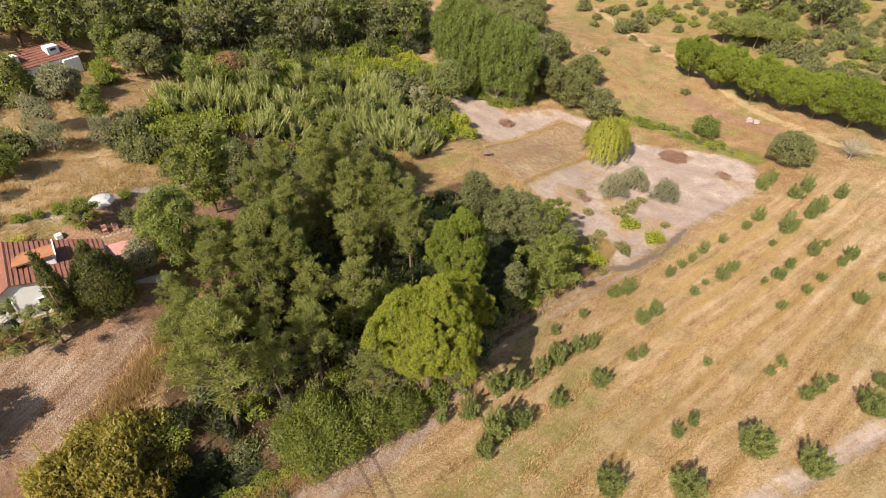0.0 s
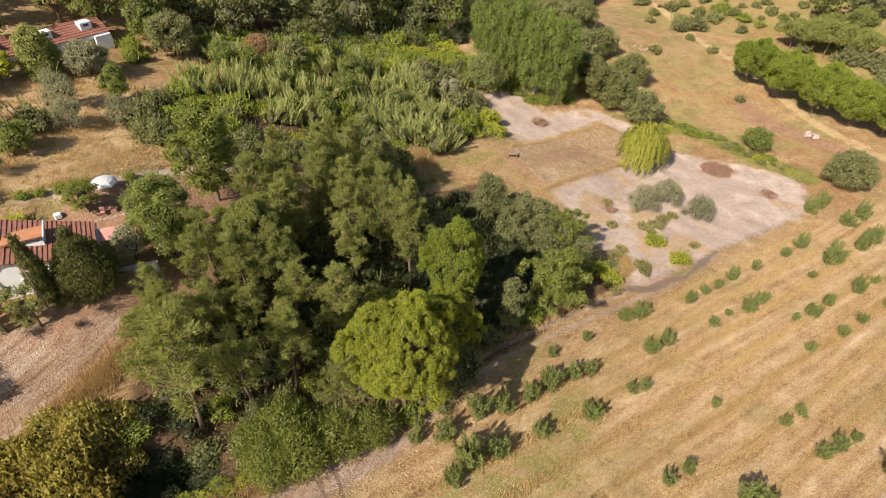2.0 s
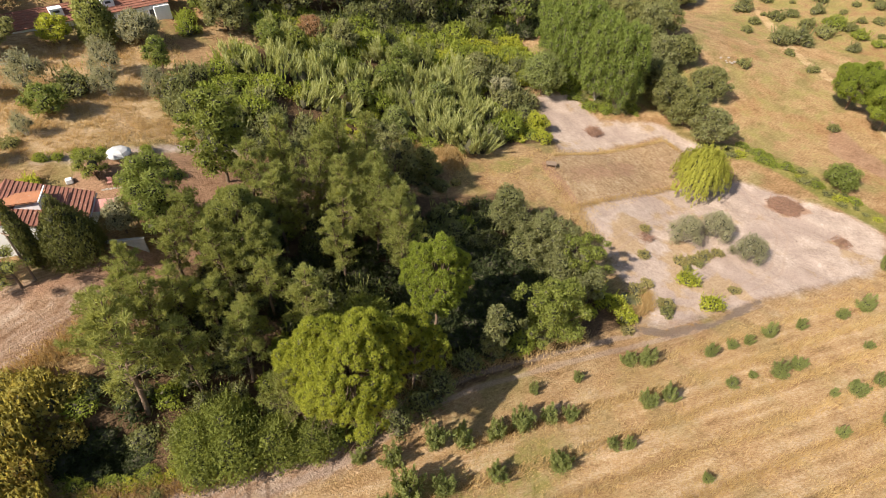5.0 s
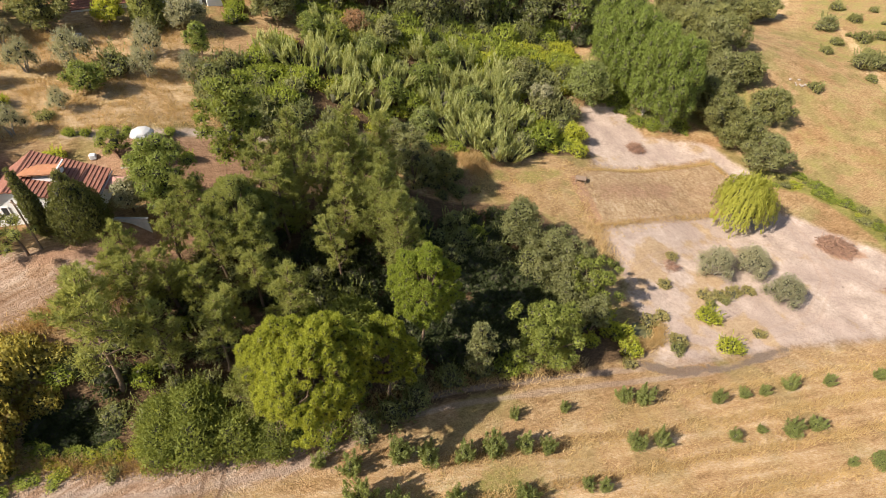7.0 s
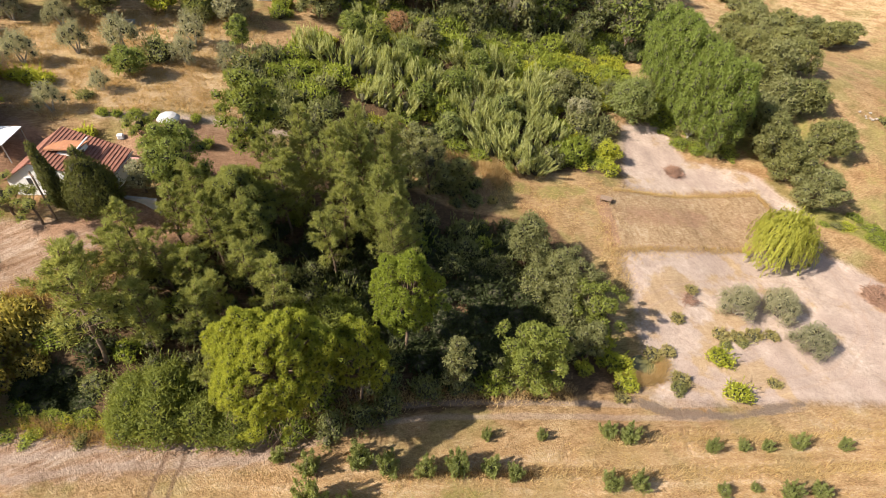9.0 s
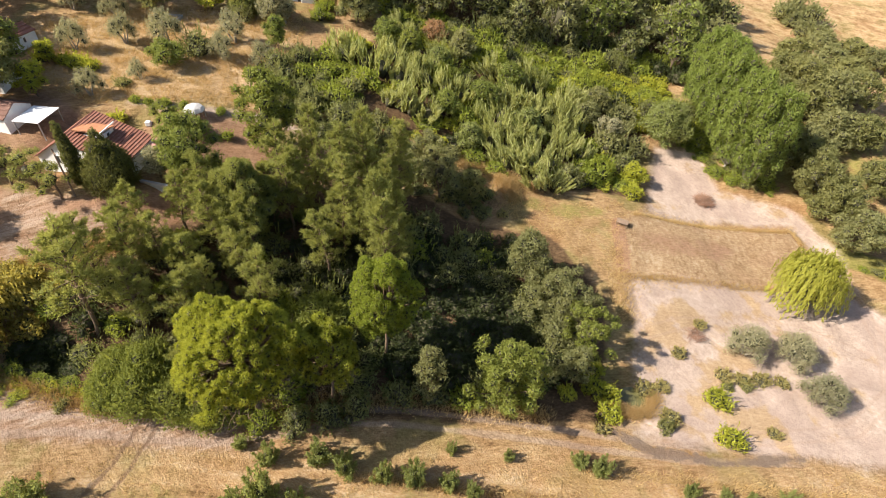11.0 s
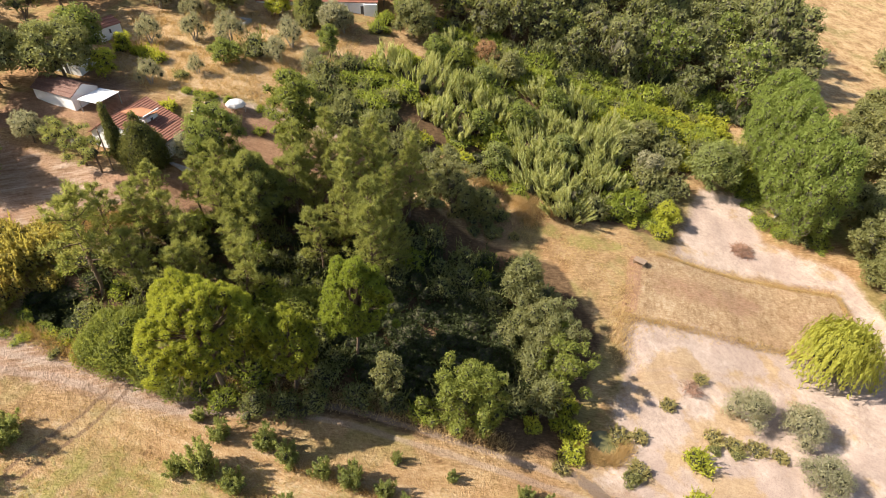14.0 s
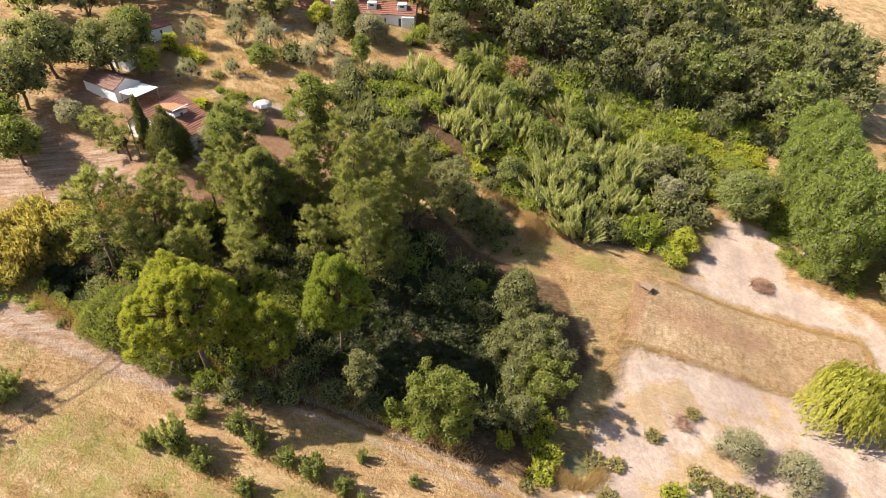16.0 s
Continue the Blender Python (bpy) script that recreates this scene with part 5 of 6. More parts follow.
pine_far = plant("stone_pine", *stone_pine(190, 9.5, 3.6, 4.6, 0.62, 1.1, "pine", 26), "olive-green pine on scrubby hillside", "pine tree", "pines of the hillside")
set_out(pine_far, far_pines)

slope_olives = [plant("olive_tree", *olive_tree(220 + i, 5.6, 2.2, 0.36, loose=0.62), "grey olive tree on dry golden slope", "olive tree", "olives of the slope") for i in range(2)]
SLOPE = [(-66.4, 50.5, 1.0), (-64.6, 57.3, 1.0), (-60.6, 62.4, 1.25), (-56.9, 72.0, 1.1), (-53.0, 67.5, 0.95), (-53.2, 53.8, 0.65), (-52.4, 46.5, 0.85), (-79.0, 55.8, 1.0), (-73.0, 60.0, 0.9), (-48.4, 72.0, 0.9), (-58.4, 83.6, 1.1)]
olive_spots = [[], []]
for i, (x, y, s) in enumerate(SLOPE):
    olive_spots[i % 2].append(spot(x, y, s, turn()))
for ob, spots in zip(slope_olives, olive_spots):
    set_out(ob, spots)
oak(235, -71.8, 66.4, 7.4, 4.2, "scrub", "broad brownish oak at the end of farmhouse terrace", 28, 1.1, 0.5, 0.15, irregular=0.4)
oak(236, -51.4, 77.0, 6.4, 2.0, "oak", "slim green tree at the field edge", 16, 0.8, 0.45, 0.1, irregular=0.4)
oak(237, -55.2, 59.4, 4.2, 2.5, "oak", "low green oak in dry grass", 18, 0.85, 0.42, 0.08, irregular=0.35)
for x, y, key, s in ((-56.2, 65.4, "shade", 1.2), (-52.8, 51.2, "scrub", 0.8), (-59.8, 49.7, "bright", 1.0), (-61.5, 48.6, "bright", 1.1), (-63.6, 47.6, "bright", 0.9), (-66.2, 45.6, "bright", 0.9), (-46, 73, "shade", 1.2), (-44, 70, "grey", 1.0),
                     (-47, 78, "shade", 1.1), (-59, 93.4, "bramble", 1.0), (-56.6, 90.4, "bramble", 1.0), (-62.6, 77.5, "grey", 0.9), (-47.5, 50.2, "bramble", 0.4), (-46.2, 51.4, "bramble", 0.4), (-44.8, 53.0, "bramble", 0.45),
                     (-43.4, 55.0, "bramble", 0.4), (-40.2, 58.8, "bramble", 0.4), (-46.4, 46.8, "bright", 0.9), (-37.0, 53.5, "shade", 0.6), (-35.2, 56.5, "bramble", 0.5), (-28.5, 57.5, "bramble", 0.5), (-31.5, 52.2, "bramble", 0.5)):
    grow(key, x, y, s)
conifer = plant("cedar_tree", *column_tree(230, 7.6, 2.6, 0.6, "pine", 0.05, 18, -0.4, 0.1, 0.9, 0.5), "drooping green cedar in front of farmhouse", "cedar tree")
conifer.matrix_basis = spot(-64.6, 79.4, 1.0, 0.2)
oak(231, -59.2, 82.2, 5.6, 3.0, "olive", "large round olive in front of farmhouse", 20, 1.1, 0.5, 0.1, "olive_tree")
oak(232, -52.8, 96.4, 7.4, 4.2, "oak_grey", "broad grey-green oak beside farmhouse", 26, 1.3, 0.55, 0.1)
oak(233, -67.9, 74.9, 4.6, 2.4, "bright", "light green tree in front of farmhouse", 14, 0.9, 0.45, 0.1, "fruit_tree")
oak(234, -58.0, 99.0, 8.6, 3.4, "oak", "dark tree at the end of farmhouse", 22, 1.3, 0.6, 0.1)

# ---- young orchard: shrubs in rows along the slope (x, y, width) ----
orchard_kinds = [plant("orchard_shrub", *sapling(240 + i, 1.9, 1.05, 0.19, 13, 150), "young bushy orchard tree in dry mown grass", "shrub", "orchard shrubs") for i in range(4)]
ROW_A = [(3.7, 34.7, 2.6), (7.0, 38.2, 3.0), (9.6, 39.2, 2.6), (6.3, 32.3, 3.4), (9.4, 33.8, 2.8), (12.6, 41.4, 2.4), (15.0, 43.6, 3.0), (17.6, 45.6, 2.4), (19.8, 46.6, 2.0), (13.8, 37.0, 2.4), (19.6, 40.5, 2.8), (5.1, 30.0, 2.4), (15.4, 48.4, 1.4), (20.0, 52.2, 1.5), (0.8, 33.6, 1.8)]
ROW_B = [(27.6, 58.1, 2.8), (25.6, 57.2, 2.4), (24.6, 44.9, 1.8), (26.2, 45.5, 1.8), (28.2, 51.8, 2.8), (30.5, 53.6, 2.4), (35.6, 62.8, 2.0), (38.5, 65.2, 1.8), (40.7, 66.8, 1.6), (43.6, 69.5, 2.2), (48.0, 72.5, 1.7), (37.9, 58.5, 1.8), (40.6, 60.9, 1.4), (43.7, 62.3, 2.6), (46.3, 64.5, 2.4)]
ROW_C = [(56.1, 71.6, 1.6), (54.1, 76.9, 1.9), (57.8, 80.1, 2.8), (63.6, 91.3, 3.2), (66.4, 93.4, 3.0), (68.4, 87.7, 3.6), (71.8, 90.2, 3.2), (60.7, 75.9, 4.2), (67.2, 80.5, 3.2), (70.4, 83.0, 3.4), (76.8, 87.4, 2.6), (49.7, 61.3, 1.4), (52.5, 62.7, 2.8), (55.6, 65.2, 2.0), (61.3, 69.0, 2.6), (65.0, 71.4, 1.6)]
ROW_D = [(54.8, 58.9, 2.0), (58.6, 61.8, 1.8), (64.0, 65.8, 1.9), (66.8, 67.6, 2.8), (49.2, 55.3, 1.6), (61.4, 56.8, 2.6), (68.1, 62.0, 1.6), (34.3, 44.5, 1.5), (41.5, 43.1, 1.7), (43.8, 44.7, 1.8), (26.6, 33.9, 1.9), (29.0, 35.5, 1.7), (44.1, 39.4, 2.2), (46.2, 40.7, 2.2), (48.6, 42.0, 1.6)]
ROW_E = [(34.5, 32.4, 5.2), (17.4, 27.2, 4.0), (25.0, 27.0, 4.6), (39.8, 30.0, 4.4), (50.8, 37.8, 4.6), (54.6, 41.5, 2.8), (-6.2, 17.6, 5.6), (-3.2, 14.2, 4.4)]
big_shrubs = [plant("orchard_shrub", *sapling(250 + i, 3.2, 2.1, 0.24, 34, 170), "large spreading shrub of upright leafy shoots in dry mown grass", "shrub", "orchard shrubs") for i in range(2)]
for i, ob in enumerate(big_shrubs):
    set_out(ob, [spot(x, y, wd / 4.4, turn(), 0.08, rnd.uniform(0.85, 1.05)) for x, y, wd in ROW_E[i::2]])
orch_spots = [[], [], [], []]
for rows in (ROW_A, ROW_B, ROW_C, ROW_D):
    for x, y, wd in rows:
        orch_spots[rnd.randrange(4)].append(spot(x, y, wd / (1.85 if rows is ROW_A else 2.05), turn(), 0.08, rnd.uniform(0.95, 1.4)))
for ob, spots in zip(orchard_kinds, orch_spots):
    set_out(ob, spots)

for key, (one, two, spots) in BUSHES.items():
    set_out(one, spots[0::2])
    set_out(two, spots[1::2])


# ---- buildings ----
def quad_prism(bm, corners, drop):
    """A slab under four top corners, drop thick."""
    top = [bm.verts.new(c) for c in corners]
    low = [bm.verts.new((c[0], c[1], c[2] - drop)) for c in corners]
    bm.faces.new(top)
    bm.faces.new(low[::-1])
    for i in range(len(corners)):
        j = (i + 1) % len(corners)
        bm.faces.new((top[j], top[i], low[i], low[j]))


def box(bm, lo, hi):
    quad_prism(bm, [(lo[0], lo[1], hi[2]), (hi[0], lo[1], hi[2]), (hi[0], hi[1], hi[2]), (lo[0], hi[1], hi[2])], hi[2] - lo[2])


def block(lo, hi, bevel=0.0):
    bm = bmesh.new()
    box(bm, lo, hi)
    if bevel:
        bmesh.ops.bevel(bm, geom=bm.edges[:], offset=bevel, segments=1, affect="EDGES")
    return bm


def courses(ridge_a, ridge_b, eave_a, eave_b, step=0.42):
    """Roof slope of overlapping tile courses: one stepped sheet with a lip under each course and a slight waver along it."""
    ra, rb, ea, eb = (Vector(p) for p in (ridge_a, ridge_b, eave_a, eave_b))
    n = max(2, int((ea - ra).length / step))
    cols = max(3, int((rb - ra).length / 0.6))
    bm = bmesh.new()
    rows = []
    for i in range(n + 1):
        for lift in ((0.02,) if i == 0 else (0.10,) if i == n else (0.10, 0.02)):
            rows.append([bm.verts.new(ra.lerp(rb, j / cols).lerp(ea.lerp(eb, j / cols), i / n) + Vector((0, 0, lift + rnd.uniform(-0.018, 0.018)))) for j in range(cols + 1)])
    for p, q in zip(rows[:-1], rows[1:]):
        for j in range(cols):
            bm.faces.new((p[j], p[j + 1], q[j + 1], q[j]))
    low = [[bm.verts.new(v.co - Vector((0, 0, 0.12))) for v in (r[0], r[-1])] for r in rows]
    for k in range(len(rows) - 1):
        for side, j in ((0, 0), (1, cols)):
            bm.faces.new((rows[k][j], rows[k + 1][j], low[k + 1][side], low[k][side]))
        bm.faces.new((low[k][0], low[k + 1][0], low[k + 1][1], low[k][1]))
    front = rows[-1]
    bm.faces.new([low[-1][0], *front, low[-1][1]])
    bmesh.ops.recalc_face_normals(bm, faces=bm.faces[:])
    return bm


def opening(parent, name, lo, hi, mat=SHUTTER, frame_mat=WHITE):
    """A window or door set into a wall: frame, and a dark leaf or pane set back in it."""
    ob = part(name, block(lo, hi), mat, parent)
    g = 0.09
    axis = 0 if hi[0] - lo[0] > hi[1] - lo[1] else 1
    bm = bmesh.new()
    a, b = list(lo), list(hi)
    for k in (axis,):
        l2, h2 = a.copy(), b.copy()
        h2[k] = a[k] + g
        box(bm, [l2[0] - 0.02, l2[1] - 0.02, l2[2]], [h2[0] + 0.02, h2[1] + 0.02, h2[2]])
        l2, h2 = a.copy(), b.copy()
        l2[k] = b[k] - g
        box(bm, [l2[0] - 0.02, l2[1] - 0.02, l2[2]], [h2[0] + 0.02, h2[1] + 0.02, h2[2]])
    box(bm, [a[0] - 0.03, a[1] - 0.03, b[2]], [b[0] + 0.03, b[1] + 0.03, b[2] + 0.08])
    part("frame", bm, frame_mat, ob)
    return ob


def gable_house(name, label, foot, way, length, left, right, wall_l, wall_r, ridge, tiles=TILE, step=0.42, over=0.25, short=0.0):
    """A gabled building. foot: the near end of the ridge line on the ground; way: direction of the ridge in degrees;
    left, right: from ridge line to the two long walls; wall heights, ridge height; short: by how much the right wall ends earlier."""
    ob = tagged(new(name), label, "house" if "house" in name else "shed")
    ob.matrix_basis = pose(foot[0], foot[1], foot[2], 0, 0, way)
    bm = bmesh.new()
    prof = [(-0.6, left), (wall_l, left), (ridge - 0.12, 0), (wall_r, -right), (-0.6, -right)]
    ends = [[bm.verts.new((x, y, z)) for z, y in prof] for x in (0.0, length)]
    for v in ends[1][3:]:
        v.co.x -= short
    bm.faces.new(ends[0])
    bm.faces.new(ends[1][::-1])
    for i in range(5):
        j = (i + 1) % 5
        bm.faces.new((ends[0][j], ends[0][i], ends[1][i], ends[1][j]))
    bmesh.ops.recalc_face_normals(bm, faces=bm.faces[:])
    part("wall", bm, WHITE, ob)
    kl, kr = (ridge - wall_l) / left, (ridge - wall_r) / right
    part("roof", courses((-over, 0, ridge), (length + over, 0, ridge), (-over, left + over, wall_l - kl * over + 0.1), (length + over, left + over, wall_l - kl * over + 0.1), step), tiles, ob)
    part("roof", courses((-over, 0, ridge), (length + over, 0, ridge), (-over, -right - over, wall_r - kr * over + 0.1), (length + over - short, -right - over, wall_r - kr * over + 0.1), step), tiles, ob)
    cap = bmesh.new()
    n = int(length / 0.5)
    for i in range(n):
        x0 = -over + i * (length + 2 * over) / n
        quad_prism(cap, [(x0, -0.14, ridge + 0.03), (x0 + 0.56, -0.14, ridge + 0.05), (x0 + 0.56, 0, ridge + 0.14), (x0, 0, ridge + 0.12)], 0.06)
        quad_prism(cap, [(x0, 0, ridge + 0.12), (x0 + 0.56, 0, ridge + 0.14), (x0 + 0.56, 0.14, ridge + 0.05), (x0, 0.14, ridge + 0.03)], 0.06)
    part("ridge_cap", cap, tiles, ob)
    return ob


# white house: ridge runs away from the gable end, long low slope over the garden side
WAY = math.degrees(math.atan2(6.1, -4.4))
house = gable_house("farm_house", "white one-storey house with clay tile roof and dormer", (-40.3, 37.8, HOUSE_FLOOR), WAY, 7.6, 3.5, 8.0, 2.25, 2.4, 4.6, short=1.5)
opening(house, "window", (-0.06, 0.5, 1.5), (0.05, 1.3, 2.5))
opening(house, "window", (-0.06, -2.2, 1.0), (0.05, -1.3, 2.0))
opening(house, "window", (-0.06, -5.2, 0.9), (0.05, -4.3, 2.0))
dm = part("dormer", block((2.5, -4.0, 2.6), (5.0, -1.0, 4.2)), WHITE, house)
opening(dm, "window", (3.4, -4.04, 3.35), (4.1, -3.96, 4.0))
part("dormer_roof", courses((2.3, -0.5, 4.85), (2.3, -4.2, 4.85), (5.2, -0.5, 4.25), (5.2, -4.2, 4.25)), TILE_NEW, dm)
part("dormer_gutter", block((2.22, -4.3, 4.72), (5.2, -4.18, 4.86)), WHITE, dm)
part("gutter", block((-0.2, -8.4, 2.2), (6.2, -8.28, 2.32)), METAL, house)

awn = tagged(new("awning"), "flat white canopy on posts beside the house", "awning")
awn.matrix_basis = pose(-49.4, 38.6, at(-49.4, 38.6), 0, 0, 36)
part("canopy", block((-1.8, -2.15, 1.75), (1.8, 2.15, 1.83), 0.02), TARP, awn)
for px in (-1.65, 1.65):
    for py in (-2.0, 2.0):
        part("post", block((px - 0.05, py - 0.05, -0.8), (px + 0.05, py + 0.05, 1.75)), METAL, awn)


def shed(label, a, b, depth, wall, ridge, tiles=TILE_OLD_SHADED, doors=()):
    """A gabled shed with its front wall from a to b."""
    d = Vector((b[0] - a[0], b[1] - a[1], 0))
    ang = math.degrees(math.atan2(d.y, d.x))
    nrm = Vector((-d.y, d.x, 0)).normalized() * depth / 2
    z = min(at(*a), at(*b)) - 0.05
    ob = gable_house("farm_shed", label, (a[0] + nrm.x, a[1] + nrm.y, z), ang, d.length, depth / 2, depth / 2, wall, wall, ridge, tiles, 0.6, 0.2)
    for x, w, h, zz in doors:
        opening(ob, "door" if zz < 0.3 else "window", (x, -depth / 2 - 0.05, zz), (x + w, -depth / 2 + 0.05, zz + h))
    return ob


shed("low white farm shed with dark old tile roof", (-57.0, 31.2), (-50.4, 35.2), 4.6, 2.2, 3.5)
shed("white outbuilding with clay roof under oak", (-65.8, 33.4), (-60.4, 38.1), 4.4, 2.3, 3.6, TILE, ((4.4, 0.9, 2.0, 0.0),))
hut_a = gable_house("farm_shed", "small white shed with door and tile roof", (-71.6, 42.6, at(-71.6, 42.6) - 0.05), 118, 4.2, 1.9, 1.9, 2.0, 2.0, 2.9, TILE, 0.6, 0.2)
opening(hut_a, "door", (-0.05, -0.3, 0.0), (0.05, 0.55, 1.9))
opening(hut_a, "window", (-0.05, 0.95, 1.0), (0.05, 1.45, 1.6))
opening(hut_a, "window", (1.6, -1.96, 0.9), (2.2, -1.86, 1.6))

# long farmhouse up the slope
far = shed("long white farmhouse with red tile roof and white chimneys", (-74.8, 73.0), (-62.1, 93.5), 7.5, 2.7, 4.3, TILE, ((20.6, 1.0, 2.05, 0.0), (17.4, 0.8, 1.0, 1.0), (13.2, 1.0, 2.05, 0.0), (9.5, 0.8, 1.0, 1.0), (4.0, 0.8, 1.0, 1.0)))
far.name = "farm_house"
far["category"] = "house"
for x in (6.2, 14.0, 20.4):
    stack = part("chimney", block((x, -2.6, 2.9), (x + 1.9, -1.0, 4.55), 0.05), WHITE, far)
    part("flue", block((x + 0.5, -2.65, 3.9), (x + 1.4, -2.55, 4.25)), SHUTTER, stack)
part("terrace_wall", block((21.4, -4.4, 0.0), (24.1, -3.7, 2.5), 0.04), WHITE, far)

# ---- garden and yard things ----
gaz = tagged(new("garden_canopy"), "white domed canopy tent in the garden", "canopy")
gaz.matrix_basis = pose(-41.0, 55.4, at(-41.0, 55.4), 0, 0, 20) @ Matrix.Diagonal((0.95, 0.95, 0.68, 1.0))
bm = bmesh.new()
tip = bm.verts.new((0, 0, 2.35))
rings = []
for r, z in ((0.7, 2.25), (1.25, 1.95), (1.55, 1.45), (1.6, 1.2)):
    rings.append([bm.verts.new((r * math.cos(k * math.pi / 4) * (1 + 0.04 * (k % 2)), r * math.sin(k * math.pi / 4), z)) for k in range(8)])
for k in range(8):
    bm.faces.new((tip, rings[0][k], rings[0][(k + 1) % 8]))
    for p, q in zip(rings[:-1], rings[1:]):
        bm.faces.new((p[k], q[k], q[(k + 1) % 8], p[(k + 1) % 8]))
bmesh.ops.solidify(bm, geom=bm.faces[:], thickness=0.03)
part("cover", bm, TARP, gaz)
for k in range(4):
    a = k * math.pi / 2 + 0.4
    part("post", block((1.5 * math.cos(a) - 0.03, 1.5 * math.sin(a) - 0.03, -0.3), (1.5 * math.cos(a) + 0.03, 1.5 * math.sin(a) + 0.03, 1.4)), METAL, gaz)

tank = tagged(new("water_tank", bmesh_data("water_tank", block((-0.4, -0.3, -0.1), (0.4, 0.3, 0.6), 0.1), TARP)), "white plastic water tank beside garden hedge", "tank")
tank.matrix_basis = pose(-43.4, 49.6, at(-43.4, 49.6), 0, 0, 45)

low_wall = tagged(new("garden_wall"), "low grey retaining wall with pale coping below garden", "wall")
low_wall.matrix_basis = pose(-30.7, 43.8, 3.8, 0, 0, 28)
part("wall", block((-1.9, -0.12, -1.2), (1.9, 0.12, 1.2), 0.02), CONCRETE, low_wall)
part("coping", block((-1.98, -0.2, 1.2), (1.98, 0.2, 1.3), 0.02), CONCRETE, low_wall)

pink = tagged(new("sunshade"), "faded pink cloth sunshade on thin posts beside the house", "sunshade")
pink.matrix_basis = pose(-35.4, 46.4, at(-35.4, 46.4), 0, 0, 32)
bm = bmesh.new()
quad_prism(bm, [(-1.6, -0.9, 1.9), (1.5, -1.0, 1.75), (1.6, 0.9, 2.15), (-1.5, 1.0, 2.2)], 0.03)
part("cloth", bm, RED_CLOTH, pink, "faded pink cloth")
for px, py in ((-1.5, -0.85), (1.4, -0.9), (1.5, 0.8), (-1.4, 0.9)):
    part("post", block((px - 0.03, py - 0.03, -0.4), (px + 0.03, py + 0.03, 1.72)), METAL, pink)


def garden_chair(x, y, way):
    ob = tagged(new("garden_chair"), "red plastic garden chair on the terrace", "chair", "garden chairs")
    ob.matrix_basis = pose(x, y, at(x, y) + 0.03, 0, 0, way)
    part("seat", block((-0.26, -0.26, 0.40), (0.26, 0.26, 0.46), 0.02), RED_CLOTH, ob)
    part("backrest", block((-0.26, 0.22, 0.46), (0.26, 0.28, 0.95), 0.02), RED_CLOTH, ob)
    for cx in (-0.22, 0.22):
        for cy in (-0.22, 0.22):
            part("leg", block((cx - 0.025, cy - 0.025, -0.1), (cx + 0.025, cy + 0.025, 0.40)), RED_CLOTH, ob)
    return ob


garden_chair(-39.0, 51.2, 30)
garden_chair(-38.1, 51.9, 130)

kerb = tagged(new("bed_edging"), "pale stone edging of a raised garden bed", "edging")
kerb.matrix_basis = pose(-39.6, 50.2, at(-39.6, 50.2), 0, 0, 33)
for k in range(9):
    part("stone", block((k * 0.42, -0.14, -0.2), (k * 0.42 + 0.38, 0.14 + 0.03 * (k % 3), 0.14 + 0.05 * (k % 2)), 0.05), STONE, kerb)

pole = tagged(new("utility_pole", None), "thin wooden utility pole beside the house", "pole")
w = Wood(300)
w.stem((0, 0, -0.6), (0, 0, 6.4), 0.11, 0.08, 8, 3, 0.0)
part("shaft", w.mesh(WOOD, "shaft"), None, pole)
part("crossbar", block((-0.5, -0.05, 5.9), (0.5, 0.05, 6.02)), WOOD, pole)
pole.matrix_basis = pose(-35.2, 36.2, at(-35.2, 36.2))

trough = tagged(new("field_hut"), "small wooden shelter with flat board roof in dry field", "hut")
trough.matrix_basis = pose(9.6, 95.2, at(9.6, 95.2) + 0.1, 0, 0, 12)
part("roof", block((-0.9, -0.6, 0.85), (0.9, 0.6, 0.95), 0.02), WOOD, trough)
for px in (-0.75, 0.75):
    for py in (-0.45, 0.45):
        part("post", block((px - 0.06, py - 0.06, -0.5), (px + 0.06, py + 0.06, 0.85)), WOOD, trough)

rim = tagged(new("water_basin"), "square concrete water basin on the slope", "basin")
rim.matrix_basis = pose(-68.6, 67.0, at(-68.6, 67.0), 0, 0, 35)
for lo, hi in (((-1.8, -1.3, -0.5), (1.8, -1.1, 0.35)), ((-1.8, 1.1, -0.5), (1.8, 1.3, 0.35)), ((-1.8, -1.1, -0.5), (-1.6, 1.1, 0.35)), ((1.6, -1.1, -0.5), (1.8, 1.1, 0.35))):
    part("wall", block(lo, hi, 0.02), CONCRETE, rim)


def stones(seed, n, r, size, name, label, x, y, mat=STONE):
    """A heap of separate rough stones."""
    rng = random.Random(seed)
    ob = tagged(new(name), label, "stones")
    ob.matrix_basis = pose(x, y, at(x, y))
    for k in range(n):
        bm = bmesh.new()
        bmesh.ops.create_icosphere(bm, subdivisions=1, radius=1.0)
        s = size * rng.uniform(0.5, 1.3)
        for v in bm.verts:
            v.co = Vector((v.co.x * s * rng.uniform(0.8, 1.2), v.co.y * s, v.co.z * s * 0.7)) * rng.uniform(0.8, 1.15)
        a, d = rng.uniform(0, 6.28), r * math.sqrt(rng.random())
        px, py = math.cos(a) * d, math.sin(a) * d
        bmesh.ops.translate(bm, verts=bm.verts[:], vec=(px, py, at(x + px, y + py) - at(x, y) + s * 0.35 + 0.05))
        part("stone", bm, mat, ob)
    return ob


PINK_STONE = plain("pink_stone", (0.36, 0.27, 0.23), 0.9, 0.3)
stones(1, 14, 1.6, 0.55, "rock_pile", "pale pink rocks on dry slope", 75.4, 121.6, PINK_STONE)
stones(2, 12, 1.8, 0.32, "rock_pile", "ring of pale stones in dry grass", 42.4, 154.8)
